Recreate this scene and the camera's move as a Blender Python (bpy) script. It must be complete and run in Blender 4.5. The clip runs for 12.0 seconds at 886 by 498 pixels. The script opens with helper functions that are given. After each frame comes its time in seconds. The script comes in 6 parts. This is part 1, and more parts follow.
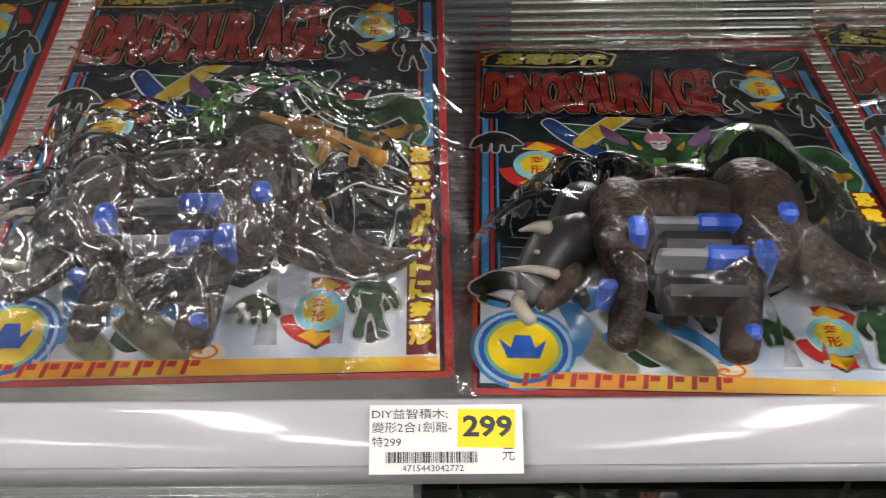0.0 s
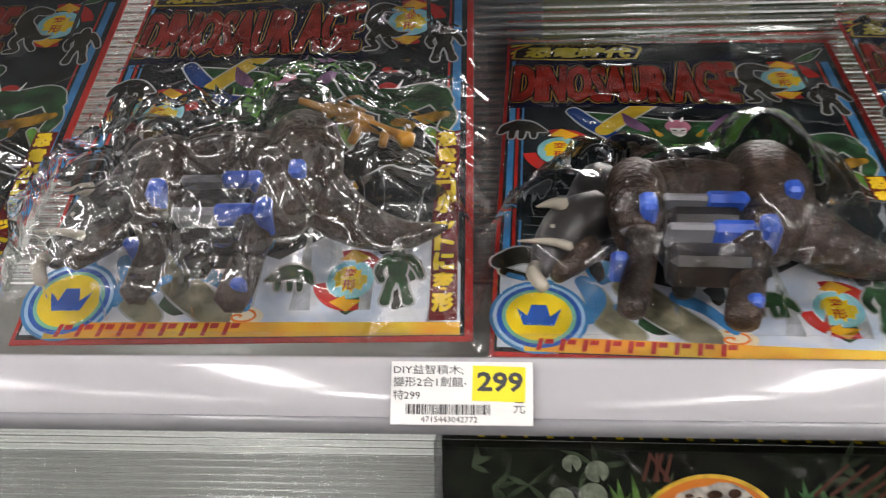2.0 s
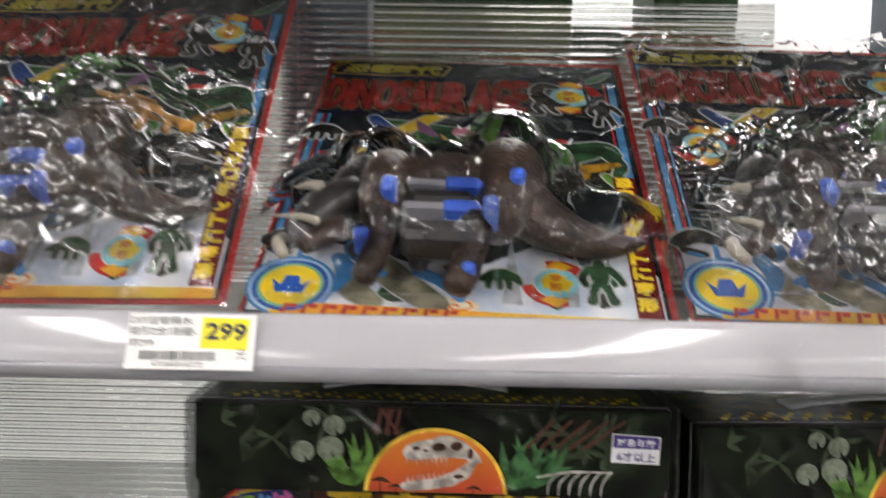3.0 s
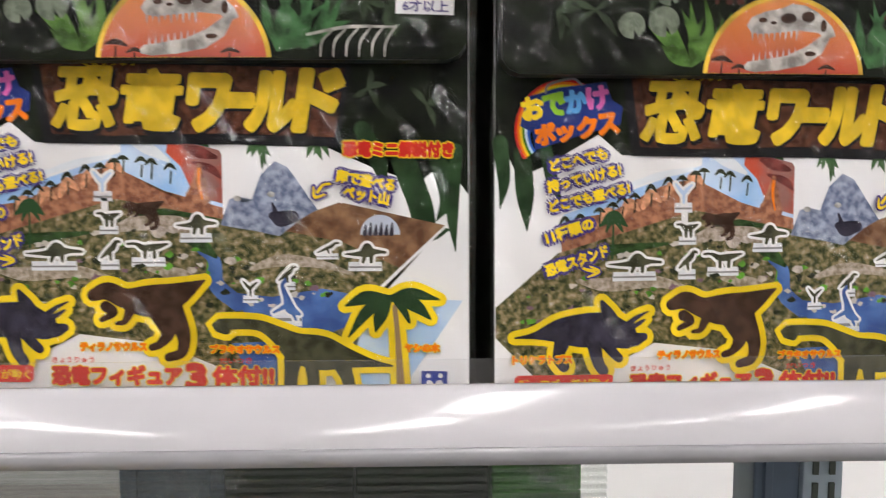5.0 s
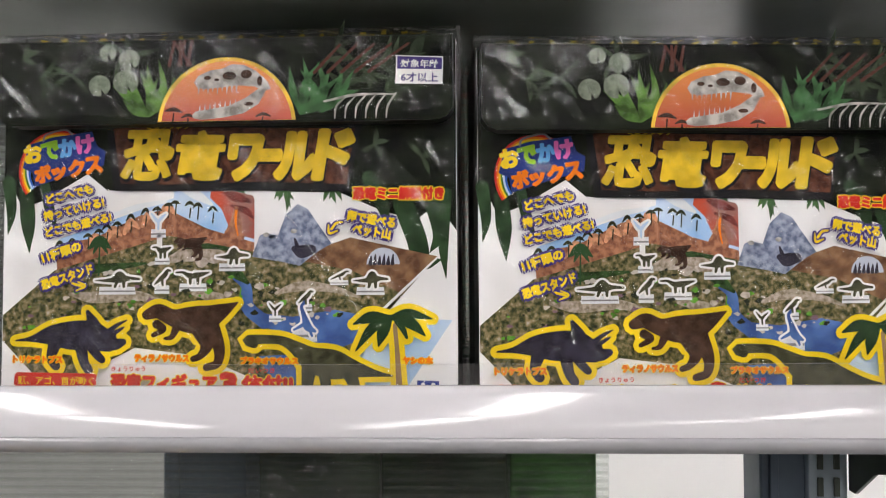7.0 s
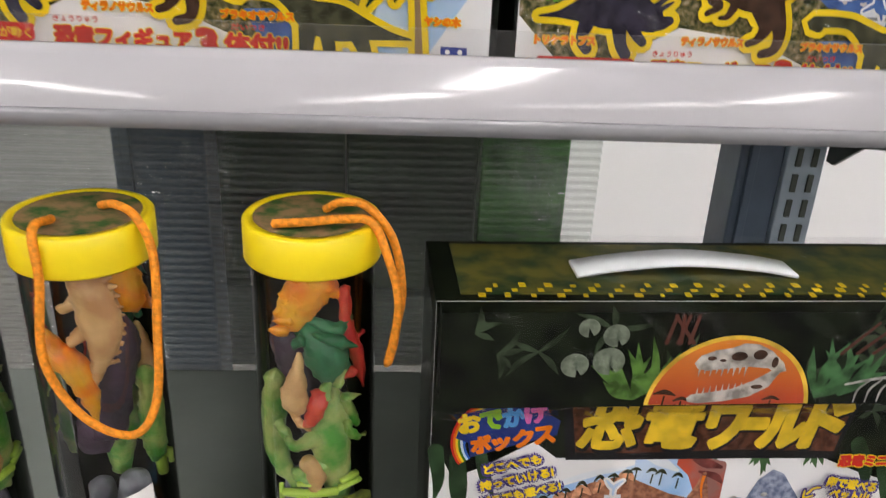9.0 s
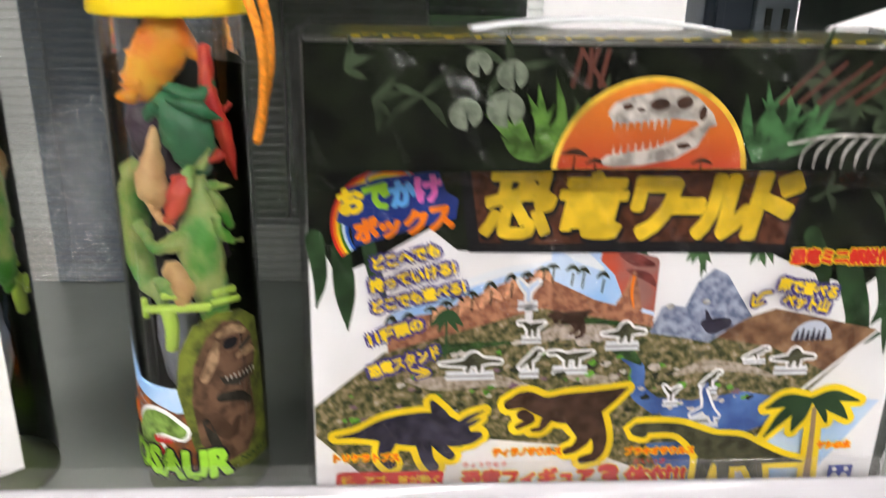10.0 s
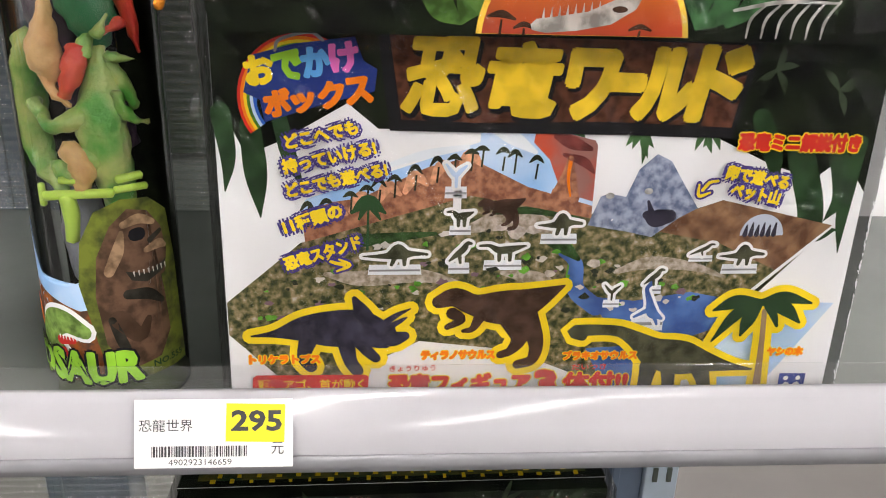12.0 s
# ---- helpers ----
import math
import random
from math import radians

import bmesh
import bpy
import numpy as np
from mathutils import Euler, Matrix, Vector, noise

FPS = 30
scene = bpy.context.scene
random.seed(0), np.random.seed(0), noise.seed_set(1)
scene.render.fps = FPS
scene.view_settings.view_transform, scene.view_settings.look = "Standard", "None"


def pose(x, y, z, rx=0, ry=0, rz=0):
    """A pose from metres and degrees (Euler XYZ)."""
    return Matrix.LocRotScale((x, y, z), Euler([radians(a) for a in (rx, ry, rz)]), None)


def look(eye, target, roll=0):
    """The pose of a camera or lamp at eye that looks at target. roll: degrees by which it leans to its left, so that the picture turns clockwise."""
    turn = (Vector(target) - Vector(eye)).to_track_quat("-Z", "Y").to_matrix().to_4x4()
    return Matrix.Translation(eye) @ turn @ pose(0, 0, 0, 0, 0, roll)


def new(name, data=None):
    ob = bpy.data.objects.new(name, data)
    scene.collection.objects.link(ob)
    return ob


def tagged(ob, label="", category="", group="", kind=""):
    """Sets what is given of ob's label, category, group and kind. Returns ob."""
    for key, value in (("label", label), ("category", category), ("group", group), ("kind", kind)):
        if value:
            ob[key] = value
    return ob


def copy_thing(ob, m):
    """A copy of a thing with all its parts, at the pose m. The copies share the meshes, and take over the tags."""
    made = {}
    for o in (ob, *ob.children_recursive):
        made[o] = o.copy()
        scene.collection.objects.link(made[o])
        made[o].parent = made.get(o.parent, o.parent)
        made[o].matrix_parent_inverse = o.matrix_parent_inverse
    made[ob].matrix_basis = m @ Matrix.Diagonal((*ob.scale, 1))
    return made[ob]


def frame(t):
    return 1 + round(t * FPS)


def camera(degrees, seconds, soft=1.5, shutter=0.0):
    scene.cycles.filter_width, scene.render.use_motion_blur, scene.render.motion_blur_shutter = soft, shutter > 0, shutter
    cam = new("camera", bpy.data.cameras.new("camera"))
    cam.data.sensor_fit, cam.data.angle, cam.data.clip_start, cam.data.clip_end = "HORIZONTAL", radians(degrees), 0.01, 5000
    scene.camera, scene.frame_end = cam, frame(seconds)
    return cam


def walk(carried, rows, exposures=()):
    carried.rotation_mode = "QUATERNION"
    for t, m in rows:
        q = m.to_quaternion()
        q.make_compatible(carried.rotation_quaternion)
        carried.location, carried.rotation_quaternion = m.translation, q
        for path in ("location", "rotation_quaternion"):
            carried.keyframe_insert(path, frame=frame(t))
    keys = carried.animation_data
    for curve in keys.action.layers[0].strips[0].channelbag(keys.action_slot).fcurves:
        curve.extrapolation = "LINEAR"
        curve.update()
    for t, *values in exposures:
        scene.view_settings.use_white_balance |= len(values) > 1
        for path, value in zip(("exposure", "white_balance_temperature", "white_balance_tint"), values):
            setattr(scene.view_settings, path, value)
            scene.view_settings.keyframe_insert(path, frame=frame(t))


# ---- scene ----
FOV = 57.23
PATH = [  # seconds, x, y, z, yaw, pitch, roll
    (0, -0.0549, -0.3846, 0.2295, 0.60, -8.81, -0.66),
    (0.5, -0.0597, -0.3797, 0.2319, 1.95, -8.72, -1.04),
    (1, -0.0596, -0.3778, 0.2287, 2.82, -8.71, -1.27),
    (1.5, -0.0586, -0.3766, 0.2296, 3.29, -8.63, -1.53),
    (2, -0.0403, -0.4156, 0.2152, 4.02, -8.16, -0.69),
    (2.5, 0.0034, -0.4595, 0.2122, 3.74, -5.37, -1.13),
    (2.8, 0.0581, -0.4772, 0.1956, 3.27, -5.20, -0.28),
    (3, 0.0762, -0.4629, 0.1779, 0.76, -4.52, 0.98),
    (3.2, 0.1031, -0.4548, 0.1540, 1.34, -6.04, 0.65),
    (3.5, 0.1126, -0.4402, 0.0970, 1.38, -6.07, 2.17),
    (3.7, 0.1104, -0.4435, 0.0651, 0.89, -6.07, 2.40),
    (5.3, 0.1921, -0.3978, -0.0512, -1.52, -5.92, -0.46),
    (5.5, 0.1953, -0.4009, -0.0485, -0.33, -5.02, -0.20),
    (6, 0.1973, -0.4090, -0.0376, -0.59, -4.72, -0.27),
    (6.5, 0.2197, -0.4654, -0.0484, 2.57, -2.16, -0.13),
    (6.7, 0.2171, -0.4758, -0.0751, 2.51, 1.21, -0.31),
    (8.3, 0.1769, -0.4826, -0.0911, 0.06, -1.06, 1.48),
    (8.4, 0.1553, -0.4734, -0.1066, -1.17, -1.45, 1.72),
    (8.5, 0.1499, -0.4658, -0.0986, -0.57, -5.05, 0.93),
    (9, 0.1553, -0.4046, -0.0788, -4.16, -23.99, 2.73),
    (9.5, 0.1746, -0.3984, -0.1418, -4.41, -25.10, 2.38),
    (10, 0.2133, -0.4049, -0.2155, -3.71, -20.39, 1.36),
    (10.5, 0.2373, -0.3970, -0.2484, -3.60, -20.51, 1.48),
    (11, 0.2386, -0.3940, -0.2672, -3.46, -21.53, 1.95),
    (11.5, 0.2423, -0.3927, -0.2636, -3.96, -21.91, 1.67),
    (12, 0.2426, -0.3968, -0.2624, -4.60, -21.61, 1.97),
]

cam = camera(FOV, 12.0, soft=1.0, shutter=0.5)


def aim(x, y, z, yaw, pitch, roll):
    yaw, pitch = radians(yaw), radians(pitch)
    way = Vector((-math.sin(yaw) * math.cos(pitch), math.cos(yaw) * math.cos(pitch), math.sin(pitch)))
    return look((x, y, z), Vector((x, y, z)) + way, roll)


walk(cam, [(row[0], aim(*row[1:])) for row in PATH], exposures=[(0.0, 0.08), (3.0, 0.1), (3.5, 0.25), (5.5, 0.2), (8.5, 0.15), (9.0, 0.0), (9.5, 0.55), (10.0, 0.5), (11.0, 0.22), (11.5, 0.28), (12.0, 0.32)])

# ---- light: ceiling tubes of the shop, white room ----
FLOOR_Z, CEIL_Z = -1.25, 1.55
world = bpy.data.worlds.new("shop_air")
world.use_nodes = True
world.node_tree.nodes["Background"].inputs[0].default_value = (1.0, 0.98, 0.95, 1)
world.node_tree.nodes["Background"].inputs[1].default_value = 0.05
scene.world = world
LAMP_POWER = 27.0


# ---- materials ----
def mat(name, color, rough=0.5, metal=0.0, vary=0.0, scale=40.0, bump=0.0, bump_scale=200.0, spec=0.5, coat=0.0, emit=0.0, stretch=(1, 1, 1), second=None):
    m = bpy.data.materials.new(name)
    m.use_nodes = True
    nt = m.node_tree
    b = nt.nodes["Principled BSDF"]
    b.inputs["Base Color"].default_value = (*color, 1)
    b.inputs["Roughness"].default_value = rough
    b.inputs["Metallic"].default_value = metal
    b.inputs["Specular IOR Level"].default_value = spec
    b.inputs["Coat Weight"].default_value = coat
    if emit:
        b.inputs["Emission Color"].default_value = (*color, 1)
        b.inputs["Emission Strength"].default_value = emit
    if vary or bump or second:
        tc = nt.nodes.new("ShaderNodeTexCoord")
        mp = nt.nodes.new("ShaderNodeMapping")
        mp.inputs["Scale"].default_value = stretch
        nt.links.new(tc.outputs["Object"], mp.inputs["Vector"])
    if vary or second:
        n = nt.nodes.new("ShaderNodeTexNoise")
        n.inputs["Scale"].default_value = scale
        n.inputs["Detail"].default_value = 6
        nt.links.new(mp.outputs[0], n.inputs["Vector"])
        r = nt.nodes.new("ShaderNodeValToRGB")
        lo = second if second else tuple(c * (1 - vary) for c in color)
        hi = color if second else tuple(min(1, c * (1 + vary)) for c in color)
        r.color_ramp.elements[0].position, r.color_ramp.elements[1].position = 0.38, 0.62
        r.color_ramp.elements[0].color, r.color_ramp.elements[1].color = (*lo, 1), (*hi, 1)
        nt.links.new(n.outputs["Fac"], r.inputs[0])
        nt.links.new(r.outputs[0], b.inputs["Base Color"])
    if bump:
        n2 = nt.nodes.new("ShaderNodeTexNoise")
        n2.inputs["Scale"].default_value = bump_scale
        n2.inputs["Detail"].default_value = 4
        nt.links.new(mp.outputs[0], n2.inputs["Vector"])
        bp = nt.nodes.new("ShaderNodeBump")
        bp.inputs["Strength"].default_value = bump
        bp.inputs["Distance"].default_value = 0.002
        nt.links.new(n2.outputs["Fac"], bp.inputs["Height"])
        nt.links.new(bp.outputs[0], b.inputs["Normal"])
    return m


def clear(name, tint=(1, 1, 1), rough=0.04, gloss=0.06, edge=0.5, bump=0.0, bump_scale=60.0, haze=0.0):
    """Thin clear plastic: see-through, with a gloss that grows towards the edges, and some milky haze."""
    m = bpy.data.materials.new(name)
    m.use_nodes = True
    nt = m.node_tree
    nt.nodes.clear()
    out = nt.nodes.new("ShaderNodeOutputMaterial")
    tr = nt.nodes.new("ShaderNodeBsdfTransparent")
    tr.inputs[0].default_value = (*tint, 1)
    gl = nt.nodes.new("ShaderNodeBsdfGlossy")
    gl.inputs["Roughness"].default_value = rough
    gl.inputs["Color"].default_value = (1, 1, 1, 1)
    lw = nt.nodes.new("ShaderNodeFresnel")
    lw.inputs["IOR"].default_value = 1.33
    mr = nt.nodes.new("ShaderNodeMapRange")
    mr.inputs["To Min"].default_value, mr.inputs["To Max"].default_value = gloss, edge
    nt.links.new(lw.outputs[0], mr.inputs[0])
    mix = nt.nodes.new("ShaderNodeMixShader")
    nt.links.new(mr.outputs[0], mix.inputs[0])
    last = tr
    if haze:
        df = nt.nodes.new("ShaderNodeBsdfDiffuse")
        df.inputs[0].default_value = (0.9, 0.9, 0.9, 1)
        hz = nt.nodes.new("ShaderNodeMixShader")
        hz.inputs[0].default_value = haze
        nt.links.new(tr.outputs[0], hz.inputs[1])
        nt.links.new(df.outputs[0], hz.inputs[2])
        last = hz
    nt.links.new(last.outputs[0], mix.inputs[1])
    nt.links.new(gl.outputs[0], mix.inputs[2])
    nt.links.new(mix.outputs[0], out.inputs[0])
    if bump:
        tc = nt.nodes.new("ShaderNodeTexCoord")
        n = nt.nodes.new("ShaderNodeTexNoise")
        n.inputs["Scale"].default_value = bump_scale
        n.inputs["Detail"].default_value = 3
        n.inputs["Distortion"].default_value = 1.2
        bp = nt.nodes.new("ShaderNodeBump")
        bp.inputs["Strength"].default_value = bump
        bp.inputs["Distance"].default_value = 0.004
        nt.links.new(tc.outputs["Object"], n.inputs["Vector"])
        nt.links.new(n.outputs["Fac"], bp.inputs["Height"])
        nt.links.new(bp.outputs[0], gl.inputs["Normal"])
    return m


INK = {}


def ink(name, color, rough=0.32, **kw):
    """Printing ink on card."""
    if name not in INK:
        kw.setdefault("vary", 0.08)
        kw.setdefault("spec", 0.07)
        INK[name] = mat("ink_" + name, color, rough, **kw)
    return INK[name]


WHITE = ink("white", (0.82, 0.82, 0.83), vary=0.02)
BLACK = ink("black", (0.012, 0.012, 0.014))
YELLOW = ink("yellow", (0.85, 0.62, 0.02))
GOLD = ink("gold", (0.72, 0.5, 0.03), vary=0.2, scale=90)
ORANGE = ink("orange", (0.82, 0.2, 0.01))
RED = ink("red", (0.62, 0.03, 0.02))
PURPLE = ink("purple", (0.07, 0.05, 0.22))
BLUE = ink("blue", (0.03, 0.12, 0.5))
SKY = ink("sky", (0.28, 0.5, 0.82), second=(0.55, 0.68, 0.85), scale=30)
GREEN = ink("green", (0.1, 0.28, 0.03), vary=0.5, scale=120)
LEAF = ink("leaf", (0.022, 0.05, 0.02), vary=0.4, scale=80)
JUNGLE = ink("jungle", (0.011, 0.015, 0.008), second=(0.002, 0.0026, 0.002), scale=55)
LILY = ink("lily", (0.17, 0.2, 0.15), vary=0.3, scale=200)
BARK = ink("bark", (0.12, 0.045, 0.025), second=(0.05, 0.018, 0.012), scale=260)
ROCK = ink("rock", (0.36, 0.4, 0.52), second=(0.12, 0.15, 0.24), scale=240)
MEADOW = ink("meadow", (0.3, 0.23, 0.13), second=(0.035, 0.045, 0.018), scale=290)
_r = [n for n in MEADOW.node_tree.nodes if n.type == "VALTORGB"][0].color_ramp
for _at, _c in ((0.5, (0.13, 0.12, 0.05)), (0.7, (0.45, 0.38, 0.32)), (0.8, (0.62, 0.55, 0.52))):
    _r.elements.new(_at).color = (*_c, 1)
SAND = ink("sand", (0.3, 0.17, 0.09), second=(0.12, 0.055, 0.03), scale=110)
CLIFF = ink("cliff", (0.45, 0.2, 0.11), second=(0.2, 0.08, 0.05), scale=260)
LAVA = ink("lava", (0.5, 0.08, 0.04), second=(0.3, 0.14, 0.12), scale=60)
LAKE = ink("lake", (0.1, 0.2, 0.5), second=(0.05, 0.1, 0.3), scale=60)
DINO_DARK = ink("dino_dark", (0.035, 0.032, 0.05), vary=0.4, scale=150)
DINO_BROWN = ink("dino_brown", (0.06, 0.032, 0.022), vary=0.4, scale=150)
DINO_OLIVE = ink("dino_olive", (0.06, 0.06, 0.035), vary=0.4, scale=150)
BONE = ink("bone", (0.62, 0.6, 0.56), second=(0.25, 0.24, 0.22), scale=130)
GREY = ink("grey", (0.25, 0.25, 0.26), vary=0.2)


def disc_ink():
    """Sunset print that runs from yellow orange above to deep red below."""
    m = mat("ink_sunset", (0.6, 0.1, 0.02), 0.3)
    nt = m.node_tree
    tc = nt.nodes.new("ShaderNodeTexCoord")
    sx = nt.nodes.new("ShaderNodeSeparateXYZ")
    mr = nt.nodes.new("ShaderNodeMapRange")
    mr.inputs["From Min"].default_value, mr.inputs["From Max"].default_value = 0.0, 0.04
    r = nt.nodes.new("ShaderNodeValToRGB")
    r.color_ramp.elements[0].color, r.color_ramp.elements[1].color = (0.42, 0.03, 0.015, 1), (0.8, 0.26, 0.02, 1)
    nt.links.new(tc.outputs["Object"], sx.inputs[0])
    nt.links.new(sx.outputs["Z"], mr.inputs[0])
    nt.links.new(mr.outputs[0], r.inputs[0])
    nt.links.new(r.outputs[0], nt.nodes["Principled BSDF"].inputs["Base Color"])
    return m


SUNSET = disc_ink()
CARD_EDGE = mat("card_edge", (0.1, 0.11, 0.09), 0.4, vary=0.2)
RAIL = mat("rail_plastic", (0.46, 0.455, 0.48), 0.13, vary=0.03, scale=8, spec=0.6, bump=0.05, bump_scale=30)
RAIL_EDGE = mat("rail_edge_plastic", (0.27, 0.27, 0.29), 0.2, vary=0.05)
CLEAR_STRIP = clear("clear_strip", gloss=0.025, edge=0.8, haze=0.012)
SHRINK = clear("shrink_film", gloss=0.004, edge=0.7, rough=0.03, bump=0.25, bump_scale=60)
FILM = clear("bag_film", gloss=0.002, edge=0.9, rough=0.05, bump=0.1, bump_scale=70)
FILM_LOOSE = clear("loose_bag_film", gloss=0.09, edge=1.0, rough=0.06, bump=0.35, bump_scale=45, haze=0.022)
BLISTER = clear("blister_plastic", gloss=0.006, edge=0.9, rough=0.03, bump=0.05, bump_scale=30)
TUBE_CLEAR = clear("tube_plastic", gloss=0.035, edge=0.9, rough=0.03)
RIBBED = clear("ribbed_plastic", tint=(0.8, 0.84, 0.81), gloss=0.085, edge=1.0, rough=0.03, haze=0.05)
_nt = RIBBED.node_tree
_hz = [n for n in _nt.nodes if n.type == "MIX_SHADER" and not n.inputs[0].is_linked][0]
_tc, _sx, _wv, _sn, _mr = (_nt.nodes.new("ShaderNode" + k) for k in ("TexCoord", "SeparateXYZ", "Math", "Math", "MapRange"))
_wv.operation, _sn.operation = "MULTIPLY", "SINE"
_wv.inputs[1].default_value = math.tau / 0.0068
_mr.inputs["From Min"].default_value, _mr.inputs["From Max"].default_value = 0.1, 1.0
_mr.inputs["To Min"].default_value, _mr.inputs["To Max"].default_value = 0.02, 0.2
for _a, _b in ((_tc.outputs["Object"], _sx.inputs[0]), (_sx.outputs["Z"], _wv.inputs[0]), (_wv.outputs[0], _sn.inputs[0]), (_sn.outputs[0], _mr.inputs[0]), (_mr.outputs[0], _hz.inputs[0])):
    _nt.links.new(_a, _b)
DECK = mat("deck_paint", (0.22, 0.245, 0.222), 0.25, vary=0.05, scale=12, bump=0.04, bump_scale=90)
STEEL_BLUE = mat("upright_paint", (0.1, 0.135, 0.19), 0.4, vary=0.08, scale=25, bump=0.05)
STEEL_PALE = mat("upright_strip_paint", (0.42, 0.5, 0.58), 0.4, vary=0.06, scale=25)
BRACKET = mat("bracket_paint", (0.07, 0.085, 0.07), 0.45, vary=0.1)
BOARD = mat("white_board", (0.78, 0.78, 0.78), 0.5)
# translucent share lets the rear lamps through, so that the boards look bright
_tl = BOARD.node_tree.nodes.new("ShaderNodeBsdfTranslucent")
_tl.inputs[0].default_value = (0.95, 0.95, 0.95, 1)
_mx = BOARD.node_tree.nodes.new("ShaderNodeMixShader")
_mx.inputs[0].default_value = 0.68
BOARD.node_tree.links.new(BOARD.node_tree.nodes["Principled BSDF"].outputs[0], _mx.inputs[1])
BOARD.node_tree.links.new(_tl.outputs[0], _mx.inputs[2])
BOARD.node_tree.links.new(_mx.outputs[0], BOARD.node_tree.nodes["Material Output"].inputs[0])
WALL_PAINT = mat("wall_paint", (0.75, 0.75, 0.74), 0.7, vary=0.04, scale=3, bump=0.1)
# unseen far wall, coloured dark so that film and print reflect little
DARK_FAR_WALL = mat("dark_far_wall", (0.13, 0.12, 0.11), 0.7, vary=0.4, scale=5)
GREY_WALL = mat("grey_wall", (0.33, 0.33, 0.33), 0.7, vary=0.1, scale=3)
# floor colour darkened to cut its bounce and its reflection in the ribs
FLOOR_TILE = mat("floor_vinyl", (0.12, 0.112, 0.105), 0.35, vary=0.08, scale=4)
PAPER = mat("tag_paper", (0.84, 0.84, 0.82), 0.55, vary=0.02, scale=30)
TAG_INK = mat("tag_ink", (0.05, 0.05, 0.055), 0.6, vary=0.1)
TAG_YELLOW = mat("tag_yellow", (0.86, 0.74, 0.02), 0.5, vary=0.03)
GLOW = mat("lamp_glow", (1.0, 0.95, 0.93), 0.5, emit=LAMP_POWER)
LAMP_WHITE = mat("lamp_housing_paint", (0.8, 0.8, 0.8), 0.4, vary=0.03)


# ---- building blocks ----
def mesh_of(name, bm, *mats, smooth=False):
    me = bpy.data.meshes.new(name)
    bmesh.ops.recalc_face_normals(bm, faces=bm.faces)
    bm.to_mesh(me)
    bm.free()
    for m in mats:
        me.materials.append(m)
    if smooth:
        for p in me.polygons:
            p.use_smooth = True
    return me


def part(name, bm, material, parent, label="", smooth=False):
    mats = material if isinstance(material, (list, tuple)) else [material]
    ob = new(name, bm if isinstance(bm, bpy.types.Mesh) else mesh_of(name, bm, *mats, smooth=smooth))
    if parent:
        ob.parent = parent
    return tagged(ob, label)


def thing(name, m, label, category, group="", kind=""):
    ob = new(name)
    ob.empty_display_size = 0.02
    ob.matrix_world = m
    return tagged(ob, label, category, group, kind)


def add_box(bm, lo, hi, bevel=0.0, seg=2):
    r = bmesh.ops.create_cube(bm, size=1.0)
    for v in r["verts"]:
        v.co = Vector([lo[i] + (v.co[i] + 0.5) * (hi[i] - lo[i]) for i in range(3)])
    if bevel:
        edges = list({e for v in r["verts"] for e in v.link_edges})
        bmesh.ops.bevel(bm, geom=edges, offset=bevel, segments=seg, affect="EDGES", profile=0.5)
    return bm


def box(lo, hi, bevel=0.0, seg=2):
    return add_box(bmesh.new(), lo, hi, bevel, seg)


def add_tube(bm, path, radii, sides=10, index=0, caps=True):
    """A round limb along a path, with a radius at each point."""
    pts = [Vector(p) for p in path]
    rings = []
    up = Vector((0.13, 0.31, 0.94))
    for i, p in enumerate(pts):
        d = (pts[min(i + 1, len(pts) - 1)] - pts[max(i - 1, 0)]).normalized()
        a = d.cross(up)
        if a.length < 1e-4:
            a = d.cross(Vector((1, 0, 0)))
        a.normalize()
        b = d.cross(a)
        rings.append([bm.verts.new(p + (a * math.cos(k * math.tau / sides) + b * math.sin(k * math.tau / sides)) * radii[i]) for k in range(sides)])
    for r0, r1 in zip(rings, rings[1:]):
        for k in range(sides):
            f = bm.faces.new((r0[k], r0[(k + 1) % sides], r1[(k + 1) % sides], r1[k]))
            f.material_index, f.smooth = index, True
    if caps:
        for ring, p, q in ((rings[0], pts[0], pts[1]), (rings[-1], pts[-1], pts[-2])):
            tip = bm.verts.new(p + (p - q).normalized() * radii[0 if ring is rings[0] else -1] * 0.6)
            for k in range(sides):
                f = bm.faces.new((ring[k], ring[(k + 1) % sides], tip))
                f.material_index, f.smooth = index, True
    return bm


def curve_points(pts, n=6):
    """Smooth points (any dimension) through the given ones."""
    out = []
    p = [np.array(q, float) for q in pts]
    p = [2 * p[0] - p[1]] + p + [2 * p[-1] - p[-2]]
    for i in range(1, len(p) - 2):
        for k in range(n):
            t = k / n
            out.append(0.5 * (2 * p[i] + (p[i + 1] - p[i - 1]) * t + (2 * p[i - 1] - 5 * p[i] + 4 * p[i + 1] - p[i + 2]) * t * t + (3 * p[i] - p[i - 1] - 3 * p[i + 1] + p[i + 2]) * t ** 3))
    out.append(p[-2])
    return out


def limb(bm, pts, index=0, sides=10, n=4):
    q = curve_points(pts, n)
    return add_tube(bm, [c[:3] for c in q], [max(c[3], 0.0006) for c in q], sides, index)


STEP = 0.00004


def flat(bm, pts, layer, index=0):
    """A flat printed patch in the plane of a card: (u, v) points, some layers above the card."""
    vs = [bm.verts.new((u, -layer * STEP, v)) for u, v in pts]
    f = bm.faces.new(vs)
    f.material_index = index
    return f


def print_poly(name, pts, material, parent, layer, label=""):
    bm = bmesh.new()
    flat(bm, pts, layer)
    bmesh.ops.triangulate(bm, faces=bm.faces, ngon_method="EAR_CLIP")
    return part(name, bm, material, parent, label)


